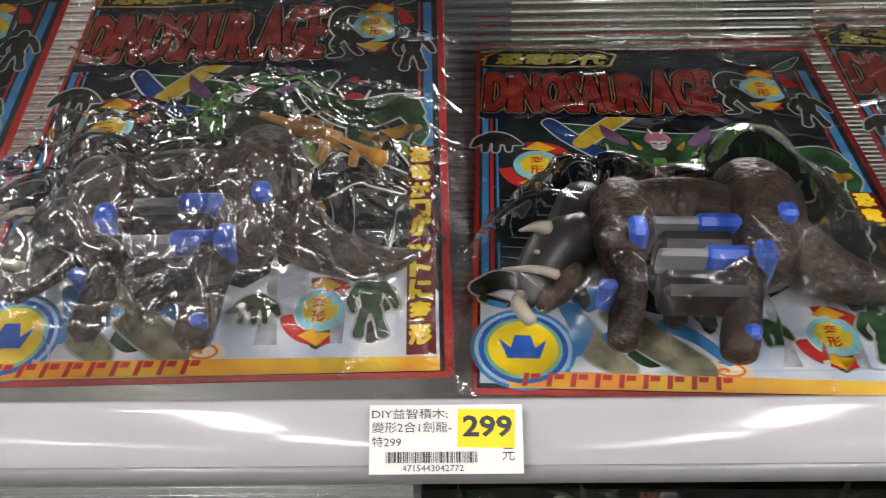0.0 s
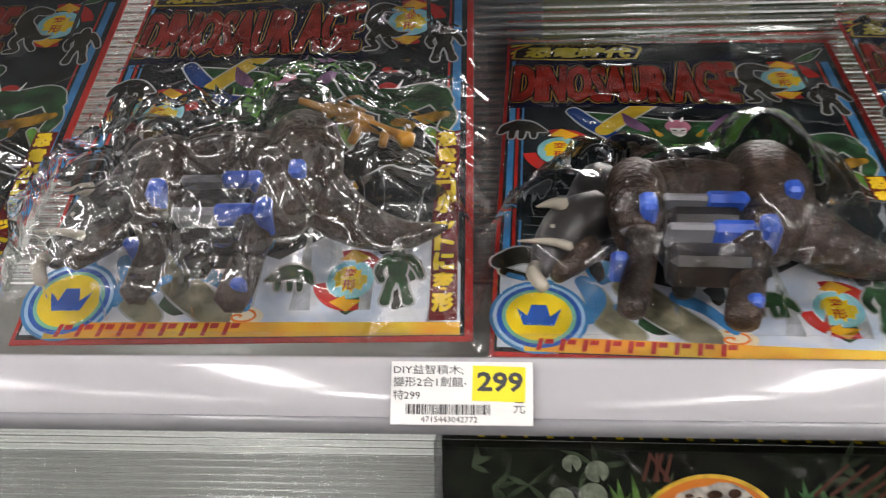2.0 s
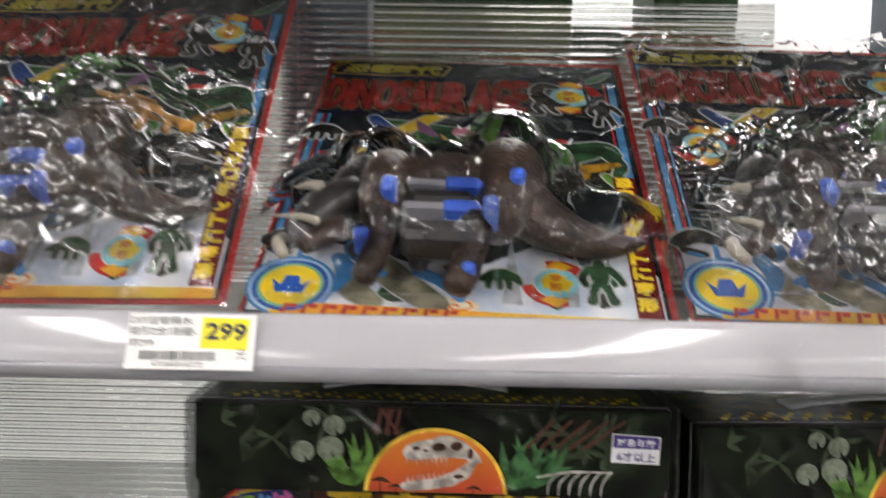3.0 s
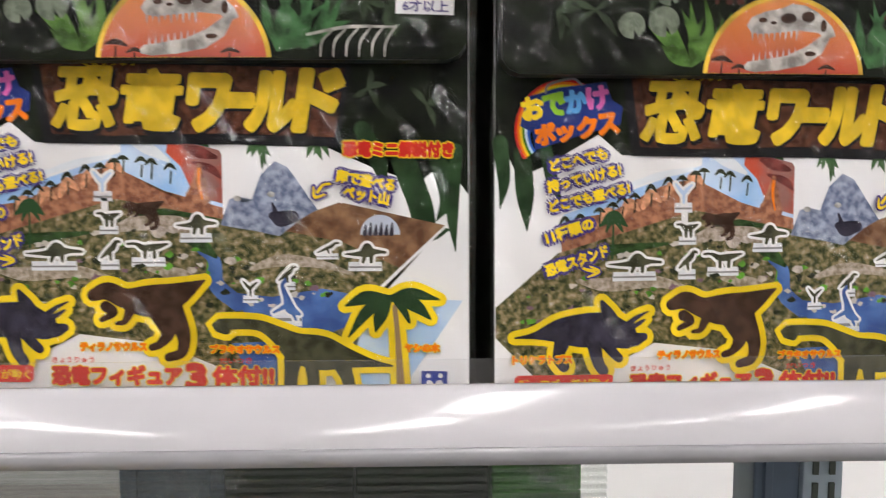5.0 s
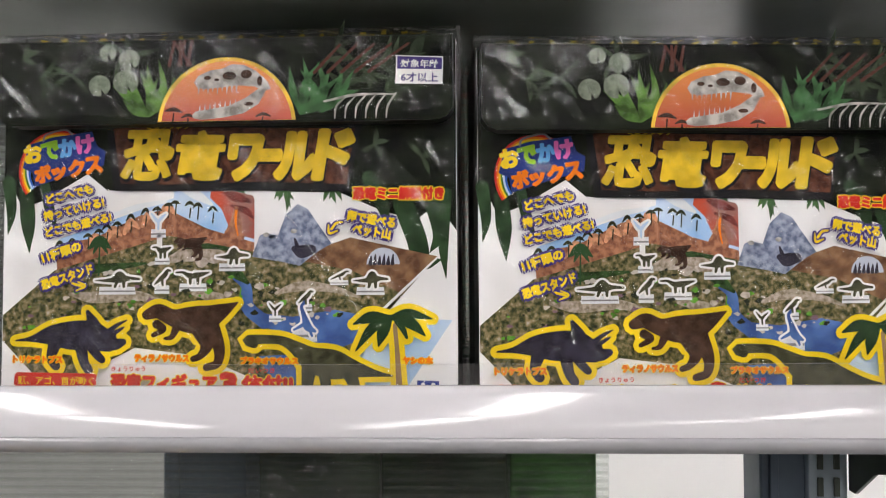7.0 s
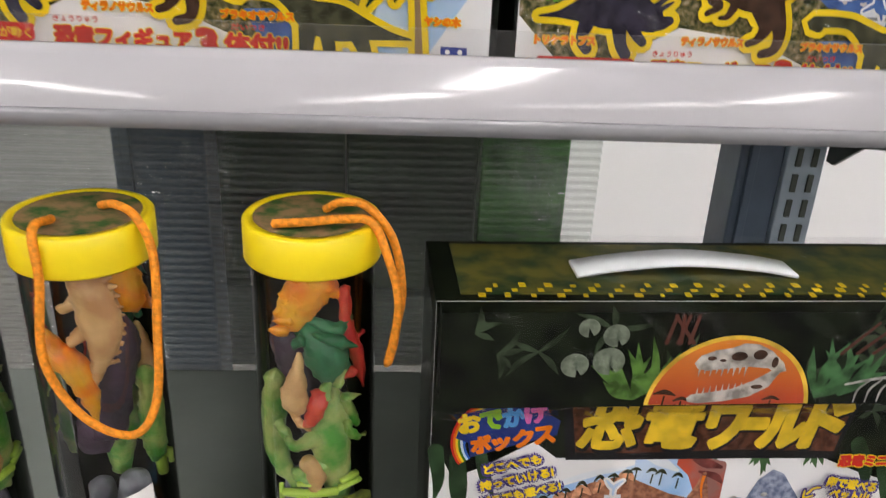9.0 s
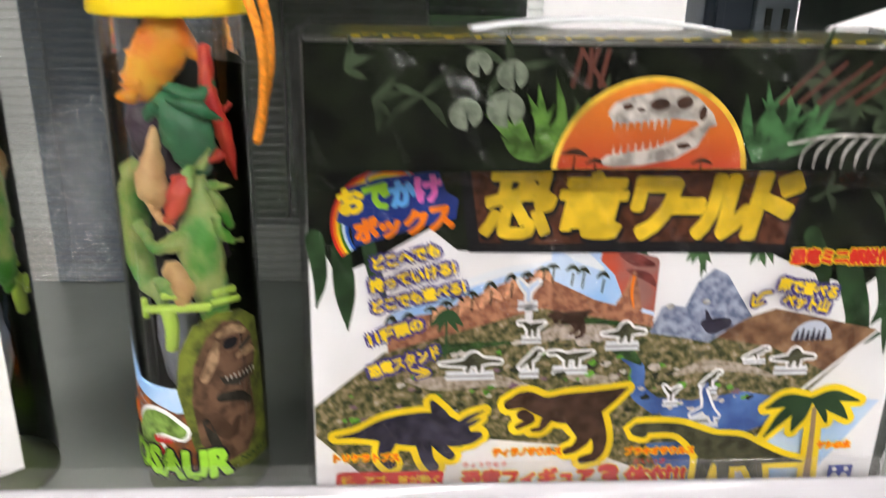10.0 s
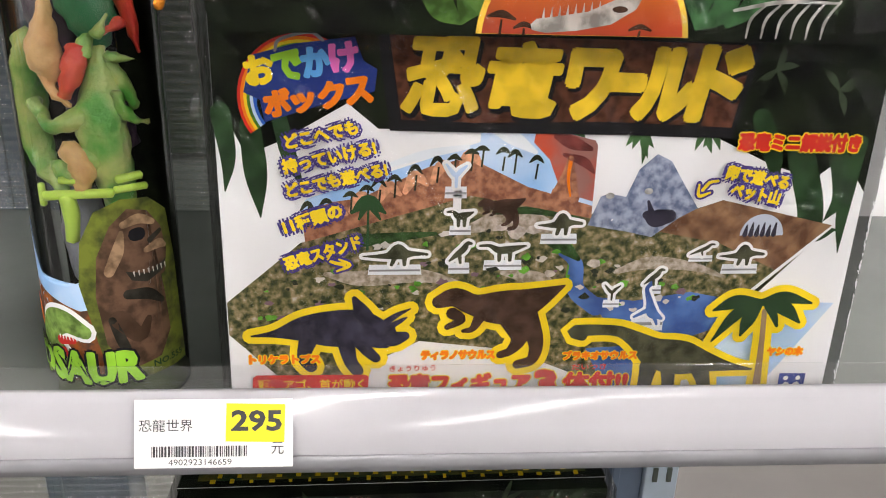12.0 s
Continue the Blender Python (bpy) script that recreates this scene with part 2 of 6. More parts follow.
def oval(cx, cy, rx, ry, n=24, a0=0.0, a1=360.0):
    return [(cx + rx * math.cos(radians(a0 + (a1 - a0) * k / n)), cy + ry * math.sin(radians(a0 + (a1 - a0) * k / n))) for k in range(n if abs(a1 - a0) == 360 else n + 1)]


def add_stroke(bm, pts, layer, grow=0.0, n=5):
    """A flat brush stroke through points (u, v, half width), with round ends."""
    q = curve_points(pts, n) if len(pts) > 2 else [np.array(p, float) for p in pts]
    left, right = [], []
    for i, c in enumerate(q):
        d = q[min(i + 1, len(q) - 1)][:2] - q[max(i - 1, 0)][:2]
        d = d / (np.linalg.norm(d) + 1e-9)
        w = max(c[2], 0.0) + grow
        left.append((c[0] - d[1] * w, c[1] + d[0] * w))
        right.append((c[0] + d[1] * w, c[1] - d[0] * w))
    for i in range(len(q) - 1):
        flat(bm, [left[i], right[i], right[i + 1], left[i + 1]], layer + 0.02 * i)
    for k, c in ((0, q[0]), (1, q[-1])):
        w = max(c[2], 0.0) + grow
        if w > 0.0004:
            flat(bm, oval(c[0], c[1], w, w, 10), layer + 0.011 + 0.5 * k)


def print_strokes(name, strokes, material, parent, layer, grow=0.0, label=""):
    bm = bmesh.new()
    for i, s in enumerate(strokes):
        add_stroke(bm, s, layer + 0.12 * i, grow)
    return part(name, bm, material, parent, label)


LETTERS = {}


def letter_mesh(body, bold, shear):
    key = (body, bold, shear)
    if key not in LETTERS:
        cu = bpy.data.curves.new("lettering", "FONT")
        cu.body, cu.size, cu.offset, cu.shear, cu.resolution_u = body, 1.0, bold, shear, 2
        ob = new("lettering", cu)
        me = bpy.data.meshes.new_from_object(ob.evaluated_get(bpy.context.evaluated_depsgraph_get()))
        bpy.data.objects.remove(ob)
        co = np.empty(len(me.vertices) * 3)
        me.vertices.foreach_get("co", co)
        LETTERS[key] = (co.reshape(-1, 3).copy(), [tuple(p.vertices) for p in me.polygons])
        bpy.data.meshes.remove(me)
    return LETTERS[key]


def print_text(name, body, u, v, width, height, material, parent, layer, tilt=0.0, bold=0.0, shear=0.0, outline=None, label="", fat=0.0):
    """Lettering whose lower left corner is at (u, v), fitted to a width and a height. fat: metres by which strokes are thickened; outline: (material, metres)."""
    co, faces = letter_mesh(body, bold, shear)
    lo, hi = co.min(0), co.max(0)
    x, y = (co[:, 0] - lo[0]) * width / (hi[0] - lo[0]), (co[:, 1] - lo[1]) * height / (hi[1] - lo[1])
    c, s = math.cos(radians(tilt)), math.sin(radians(tilt))
    x, y = u + c * x - s * y, v + s * x + c * y
    done = None
    for m, r, dl in ([(outline[0], fat + outline[1], 0)] if outline else []) + [(material, fat, 1)]:
        verts, polys = [], []
        shifts = [(0.0, 0.0)] + ([(r * math.cos(k * math.tau / 8), r * math.sin(k * math.tau / 8)) for k in range(8)] if r else [])
        for k, (dx, dy) in enumerate(shifts):
            n = len(verts)
            d = -(layer + dl + 0.06 * k) * STEP
            verts += [(p + dx, d, q + dy) for p, q in zip(x, y)]
            polys += [tuple(i + n for i in f) for f in faces]
        me = bpy.data.meshes.new(name)
        me.from_pydata(verts, [], polys)
        me.materials.append(m)
        ob = new(name if m is material else name + "_outline", me)
        ob.parent = parent
        done = tagged(ob, label if m is material else "")
    return done


def jagged(rng, u, v, w, h, n=11, rough=0.25):
    return [(u + w * (1 + rng.uniform(-rough, rough)) * math.cos(k * math.tau / n), v + h * (1 + rng.uniform(-rough, rough)) * math.sin(k * math.tau / n)) for k in range(n)]


# ---- the room ----
def slab(name, lo, hi, material, label, category):
    return tagged(part(name, box(lo, hi), material, None), label, category, kind="structure")


slab("floor", (-6, -9.2, FLOOR_Z - 0.1), (6, 2.6, FLOOR_Z), FLOOR_TILE, "unseen vinyl shop floor, darkened to keep reflections dark", "floor")
slab("ceiling", (-6, -9.2, CEIL_Z), (6, 2.6, CEIL_Z + 0.1), WALL_PAINT, "white shop ceiling", "ceiling")
slab("wall_south", (-6, -9.3, FLOOR_Z), (6, -9.2, CEIL_Z), DARK_FAR_WALL, "unseen dark wall across the aisle, added to keep reflections dark", "wall")
slab("wall_north", (-6, 2.6, FLOOR_Z), (6, 2.7, CEIL_Z), GREY_WALL, "plain grey shop wall", "wall")
slab("wall_west", (-6.1, -9.3, FLOOR_Z), (-6, 2.7, CEIL_Z), WALL_PAINT, "plain white shop wall", "wall")
slab("wall_east", (6, -9.3, FLOOR_Z), (6.1, 2.7, CEIL_Z), WALL_PAINT, "plain white shop wall", "wall")


def ceiling_light():
    t = thing("ceiling_light", pose(0, 0, CEIL_Z), "lit white panel light fixed to the shop ceiling", "light", "ceiling lights")
    part("housing", box((-0.17, -0.64, -0.045), (0.17, 0.64, 0.002), 0.005), LAMP_WHITE, t)
    part("diffuser", box((-0.15, -0.6, -0.052), (0.15, 0.6, -0.044), 0.002), GLOW, t, "glowing white diffuser panel")
    return t


lamp = ceiling_light()
lamp.matrix_world = pose(-1.4, -1.25, CEIL_Z)
# lamps beyond x 4 and at y 1.95 are unseen, added for film and boards
for x, y in ((1.35, -1.25), (-1.4, -2.9), (1.35, -2.9), (-1.4, -4.4), (1.35, -4.4), (-1.4, -5.9), (1.35, -5.9), (-1.4, -7.4), (1.35, -7.4), (-4.15, -1.25), (4.1, -1.25), (-4.15, -2.9), (4.1, -2.9), (-4.15, -4.4), (4.1, -4.4), (-4.15, -5.9), (4.1, -5.9), (-1.0, 1.95), (0.3, 1.95), (0.8, 1.95), (1.3, 1.95)):
    copy_thing(lamp, pose(x, y, CEIL_Z))

# ---- the shelf ----
X0, X1 = -0.95, 0.95
# front line, deck height and back line of each shelf, from the top one down
SHELVES = [(-0.04, 0.42, 0.26), (-0.04, 0.088, 0.26), (-0.04, -0.168, 0.26), (-0.088, -0.472, 0.21), (-0.088, -0.8162, 0.21)]
RAIL_PROFILE = [(-0.001, 0.0205), (-0.0038, 0.0168), (-0.0072, 0.0115), (-0.0101, 0.0062), (-0.0119, 0.0015), (-0.0126, -0.004), (-0.0126, -0.008), (-0.011, -0.0115), (-0.006, -0.0123), (0.0, -0.0125), (0.004, -0.0115), (0.004, 0.0185), (0.001, 0.021)]


def extrude(profile, x0, x1, cuts=1):
    bm = bmesh.new()
    rings = [[bm.verts.new((x0 + (x1 - x0) * k / cuts, y, z)) for y, z in profile] for k in range(cuts + 1)]
    n = len(profile)
    for a, b in zip(rings, rings[1:]):
        for i in range(n):
            f = bm.faces.new((a[i], a[(i + 1) % n], b[(i + 1) % n], b[i]))
            f.smooth = True
    bm.faces.new(rings[0])
    bm.faces.new(rings[-1][::-1])
    return bm


def shelf(front, deck, back):
    s = thing("shelf", pose(0, front, deck), "pale green-grey metal shelf with a glossy grey plastic price rail", "shelf", "shop shelves")
    part("deck", box((X0, 0.004, -0.014), (X1, back - front, 0.0), 0.002), DECK, s)
    part("price_rail", extrude(RAIL_PROFILE, X0, X1), RAIL, s, "glossy grey sloping plastic price rail")
    part("rail_lip", extrude([(-0.0122, -0.0042), (-0.0138, -0.005), (-0.0142, -0.0068), (-0.0142, -0.0122), (-0.0105, -0.0122)], X0, X1), RAIL_EDGE, s)
    part("clear_edge", box((X0, -0.0005, 0.0202), (X1, 0.0007, 0.0325), 0.0002, 1), CLEAR_STRIP, s, "clear plastic upstand")
    return s


for row in SHELVES:
    shelf(*row)


def ribbed_sheet(y, z0, z1, x0, x1):
    bm = bmesh.new()
    pitch, seg = 0.0068, 10
    n = int((z1 - z0) / pitch * seg)
    prev = None
    for i in range(n + 1):
        z = z0 + (z1 - z0) * i / n
        yy = y - 0.0021 * (1 - math.cos(math.tau * (z - z0) / pitch))
        cur = (bm.verts.new((x0, yy, z)), bm.verts.new((x1, yy, z)))
        if prev:
            f = bm.faces.new((prev[0], prev[1], cur[1], cur[0]))
            f.smooth = True
        prev = cur
    return tagged(part("back_panel", bm, RIBBED, None), "see-through plastic back sheet with horizontal ribs", "back panel", "ribbed back panels")


ribbed_sheet(0.258, 0.09, 0.338, X0, 0.35)
ribbed_sheet(0.258, -0.167, 0.073, X0, 0.375)
ribbed_sheet(0.208, -0.473, -0.183, X0, 0.322)
ribbed_sheet(0.208, -0.8155, -0.489, X0, 0.365)


def upright(x, y, slotted):
    t = thing("upright", pose(x, y, FLOOR_Z), "blue-grey steel shelf upright with a pale slotted strip" if slotted else "plain dark blue-grey steel shelf upright", "shelf upright", "shelf uprights")
    part("post", box((0.0, 0.0, 0.0), (0.042 if slotted else 0.078, 0.05, 2.0), 0.002), STEEL_BLUE, t)
    part("rib", box((0.008, -0.004, 0.0), (0.016, 0.002, 2.0), 0.001), STEEL_BLUE, t)
    if not slotted:
        return t
    strip = part("slotted_strip", box((0.042, -0.006, 0.0), (0.078, 0.03, 2.0), 0.0015), STEEL_PALE, t, "pale slotted steel strip")
    me = mesh_of("slot", box((-0.0025, -0.0015, -0.0085), (0.0025, 0.0015, 0.0085)), BRACKET)
    for k in range(14, 62):
        for dx in (0.0525, 0.0675):
            o = part("slot", me, None, strip)
            o.location = (dx, -0.0068, 0.1085 + k * 0.025)
    return t


upright(-0.082, 0.275, False)
upright(0.478, 0.3, True)


def bracket(x, deck, front, back):
    bm = bmesh.new()
    side = [(back, 0.0), (front, 0.0), (front, -0.018), (back - 0.05, -0.085), (back - 0.012, -0.112), (back, -0.112)]
    a = [bm.verts.new((0, y, z)) for y, z in side]
    b = [bm.verts.new((0.003, y, z)) for y, z in side]
    bm.faces.new(a)
    bm.faces.new(b[::-1])
    for i in range(len(side)):
        bm.faces.new((a[i], a[(i + 1) % 6], b[(i + 1) % 6], b[i]))
    ob = tagged(part("shelf_bracket", bm, BRACKET, None), "dark olive steel bracket under the shelf", "bracket", "shelf brackets")
    ob.matrix_world = pose(x, 0, deck - 0.0145)


for front, deck, back in SHELVES[1:4]:
    bracket(0.557, deck, front + 0.03, 0.294)

# left board is added to brighten the ribbed sheet in front of it
tagged(part("white_board", box((-0.95, 0.5, -0.166), (-0.088, 0.503, 0.07), 0.001), BOARD, None), "white board added behind the ribbed sheet to lighten it", "board", kind="structure")
tagged(part("white_board", box((0.335, 0.6, -0.9), (1.1, 0.603, 0.9), 0.001), BOARD, None), "plain white board behind the shelves", "board", kind="structure")


def rear_carton(x0, x1, z, h, material, label):
    t = thing("rear_carton", pose((x0 + x1) / 2, 0.42, z), label, "carton", "cartons on the rear shelf")
    w = (x1 - x0) / 2
    part("body", box((-w, -0.05, 0.0), (w, 0.05, h), 0.002), material, t)
    part("lid_edge", box((-w - 0.001, -0.051, h * 0.86), (w + 0.001, 0.051, h + 0.001), 0.001), LEAF, t)


OLIVE = mat("olive_card", (0.13, 0.145, 0.06), 0.5, vary=0.4, scale=9)
DEEP = mat("deep_green_card", (0.035, 0.06, 0.03), 0.5, vary=0.5, scale=14)
RUST = mat("rust_card", (0.3, 0.06, 0.03), 0.5, vary=0.3, scale=20)
# rear shelves reach 8.5 cm down, added depth that blocks light from behind
for front, deck, back in SHELVES[1:4]:
    tagged(part("rear_shelf", box((-0.035, 0.352, deck - 0.085), (0.356, 0.6, deck), 0.002), DECK, None), "grey metal shelf on the far side, deepened to block light below", "shelf", "rear shelves")
rear_carton(-0.03, 0.11, -0.472, 0.285, DEEP, "dark green printed carton on the far shelf")
rear_carton(0.112, 0.243, -0.472, 0.285, DEEP, "dark green printed carton on the far shelf")
rear_carton(0.246, 0.335, -0.472, 0.23, mat("bright_green_card", (0.08, 0.24, 0.05), 0.5, vary=0.4, scale=20), "bright green printed carton on the far shelf")
rear_carton(-0.03, 0.2, -0.168, 0.23, DEEP, "dark green printed carton on the far shelf")
rear_carton(0.205, 0.23, -0.168, 0.215, RUST, "narrow rust red carton on the far shelf")
rear_carton(0.236, 0.34, -0.168, 0.2, DEEP, "dark green printed carton on the far shelf")
rear_carton(-0.03, 0.19, 0.088, 0.31, OLIVE, "olive printed carton on the far shelf")
rear_carton(0.193, 0.27, 0.088, 0.25, RUST, "rust red carton on the far shelf")
rear_carton(0.273, 0.355, 0.088, 0.3, OLIVE, "olive printed carton on the far shelf")



# ---- boxed play set ----
def wrinkled(bm, origin, du, dv, nu, nv, amp, freq, out, seed=0.0):
    """A sheet of film over a rectangle, pushed outwards by ridged wrinkles."""
    o, du, dv, out = Vector(origin), Vector(du), Vector(dv), Vector(out)
    rows = []
    for j in range(nv + 1):
        row = []
        for i in range(nu + 1):
            p = o + du * (i / nu) + dv * (j / nv)
            q = Vector((p.x + 0.75 * p.z, p.y, 0.3 * (p.z - 0.75 * p.x))) * (freq * 1.5) + Vector((seed, seed * 1.7, -seed))
            rid = 1 - abs(noise.noise(q)) * 2
            k = min(i, nu - i, j, nv - j)
            h = amp * (max(rid, 0) ** 4 + 0.35 * noise.noise(q * 2.7)) * min(1, k / 2)
            row.append(bm.verts.new(p + out * h))
        rows.append(row)
    for j in range(nv):
        for i in range(nu):
            bm.faces.new((rows[j][i], rows[j][i + 1], rows[j + 1][i + 1], rows[j + 1][i])).smooth = True
    return bm


TRICERATOPS = [
    [(-0.062, -0.1255, 0.0004), (-0.052, -0.1245, 0.0018), (-0.04, -0.1225, 0.006), (-0.028, -0.1225, 0.0085), (-0.016, -0.1225, 0.0085), (-0.006, -0.126, 0.0065)],
    [(-0.018, -0.1085, 0.0012), (-0.0145, -0.116, 0.004), (-0.012, -0.124, 0.005)],
    [(-0.012, -0.124, 0.006), (-0.002, -0.1275, 0.004), (0.0035, -0.1265, 0.0022)],
    [(-0.006, -0.121, 0.0018), (0.000, -0.1165, 0.0012), (0.006, -0.1135, 0.0003)],
    [(-0.004, -0.1225, 0.0016), (0.002, -0.119, 0.001), (0.0045, -0.1175, 0.0003)],
    [(-0.038, -0.128, 0.004), (-0.04, -0.136, 0.0028), (-0.037, -0.1405, 0.0028)],
    [(-0.022, -0.128, 0.004), (-0.02, -0.138, 0.003), (-0.017, -0.143, 0.0028)],
    [(-0.016, -0.129, 0.003), (-0.012, -0.134, 0.0026), (-0.009, -0.137, 0.0022)],
]
TYRANT = [
    [(0.018, -0.1105, 0.003), (0.025, -0.1085, 0.0045), (0.033, -0.112, 0.005), (0.042, -0.1135, 0.0075), (0.052, -0.113, 0.008), (0.062, -0.109, 0.005), (0.0725, -0.1035, 0.0005)],
    [(0.024, -0.116, 0.0028), (0.028, -0.119, 0.002), (0.022, -0.1225, 0.0014)],
    [(0.036, -0.118, 0.0026), (0.033, -0.1235, 0.0016), (0.029, -0.1245, 0.0009)],
    [(0.05, -0.118, 0.006), (0.054, -0.128, 0.004), (0.0505, -0.1345, 0.0022), (0.046, -0.1365, 0.0018)],
    [(0.056, -0.118, 0.006), (0.0615, -0.13, 0.0036), (0.0605, -0.139, 0.0026), (0.054, -0.1415, 0.0022)],
]
LONG_NECK = [
    [(0.0825, -0.128, 0.0024), (0.079, -0.1255, 0.003), (0.097, -0.1255, 0.0026), (0.107, -0.13, 0.004), (0.117, -0.137, 0.0075), (0.13, -0.14, 0.0085), (0.142, -0.1425, 0.005), (0.154, -0.145, 0.002), (0.1645, -0.1465, 0.0004)],
    [(0.115, -0.143, 0.0045), (0.114, -0.152, 0.0034), (0.113, -0.164, 0.0034)],
    [(0.124, -0.145, 0.0035), (0.125, -0.154, 0.003), (0.123, -0.164, 0.003)],
    [(0.139, -0.145, 0.0045), (0.142, -0.153, 0.0032), (0.144, -0.164, 0.0032)],
]
PALM = [[(0.1655, -0.117, 0.0012), (0.167, -0.135, 0.0014), (0.1685, -0.164, 0.0022)]]
FRONDS = [
    [(0.162, -0.1125, 0.0016), (0.151, -0.1125, 0.0034), (0.141, -0.1165, 0.0004)],
    [(0.162, -0.1125, 0.0016), (0.152, -0.119, 0.003), (0.1425, -0.132, 0.0004)],
    [(0.163, -0.1125, 0.0016), (0.1585, -0.121, 0.0034), (0.156, -0.129, 0.0006)],
    [(0.164, -0.1125, 0.0016), (0.174, -0.1105, 0.003), (0.1875, -0.1135, 0.0004)],
    [(0.164, -0.1125, 0.0016), (0.175, -0.116, 0.0034), (0.183, -0.123, 0.0006)],
    [(0.166, -0.115, 0.001), (0.17, -0.119, 0.0018), (0.1725, -0.1245, 0.0008)],
]


def stand(t, u, v, w, h, shape, body=DINO_OLIVE):
    """A white cut-out stand with a small dinosaur printed on it."""
    print_poly("stand_base", [(u - w * 0.42, v - h * 0.72), (u + w * 0.42, v - h * 0.72), (u + w * 0.4, v - h * 0.3), (u - w * 0.4, v - h * 0.3)], ink("stand_white", (0.72, 0.74, 0.78)), t, 8)
    print_poly("stand_line", [(u - w * 0.4, v - h * 0.58), (u + w * 0.4, v - h * 0.58), (u + w * 0.4, v - h * 0.5), (u - w * 0.4, v - h * 0.5)], GREY, t, 9.6)
    strokes = [[(u + w * a, v + h * b, h * c) for a, b, c in s] for s in shape]
    print_strokes("stand_edge", strokes, WHITE, t, 10, grow=0.0013)
    print_strokes("stand_dinosaur", strokes, body, t, 12)


SAIL = [[(-0.5, 0.05, 0.02), (-0.2, 0.05, 0.1), (0.1, 0.12, 0.2), (0.3, 0.15, 0.1), (0.5, 0.12, 0.06)], [(0.0, 0.0, 0.1), (-0.05, -0.3, 0.07)], [(0.15, 0.0, 0.1), (0.15, -0.3, 0.07)], [(-0.1, 0.2, 0.04), (0.05, 0.42, 0.12), (0.2, 0.25, 0.04)]]
RUNNER = [[(-0.4, -0.25, 0.03), (-0.1, 0.0, 0.1), (0.15, 0.2, 0.12), (0.3, 0.42, 0.08), (0.45, 0.42, 0.05)], [(0.0, 0.05, 0.08), (0.05, -0.3, 0.05)]]
LONGTAIL = [[(-0.5, 0.3, 0.05), (-0.3, 0.3, 0.07), (-0.1, 0.12, 0.14), (0.15, 0.15, 0.15), (0.5, 0.3, 0.03)], [(-0.08, 0.0, 0.09), (-0.08, -0.3, 0.07)], [(0.15, 0.0, 0.09), (0.15, -0.3, 0.07)]]
WINGED = [[(-0.4, 0.5, 0.03), (-0.15, 0.2, 0.08), (0.0, 0.1, 0.08), (0.15, 0.25, 0.08), (0.4, 0.45, 0.03)], [(0.0, 0.1, 0.06), (0.0, -0.3, 0.05)]]
SWIMMER = [[(0.0, 0.5, 0.06), (-0.1, 0.35, 0.05), (0.0, 0.05, 0.08), (0.1, -0.25, 0.13), (0.35, -0.4, 0.04)], [(-0.05, -0.2, 0.06), (-0.35, -0.35, 0.03)], [(0.15, -0.3, 0.06), (0.25, -0.55, 0.03)]]


def leaf_fan(rng, u, v, r, n, a0, a1, w):
    out = []
    for k in range(n):
        a = radians(a0 + (a1 - a0) * (k + rng.uniform(-0.3, 0.3)) / max(1, n - 1))
        q = r * rng.uniform(0.6, 1.1)
        bend = rng.uniform(-0.25, 0.25) * q
        out.append([(u, v, w * 0.3), (u + 0.5 * q * math.cos(a) - bend * math.sin(a) * 0.5, v + 0.5 * q * math.sin(a) + bend * math.cos(a) * 0.5, w), (u + q * math.cos(a), v + q * math.sin(a), 0.0001)])
    return out


FLAP = 0.011
DISC_U, DISC_V = 0.0683, -0.001


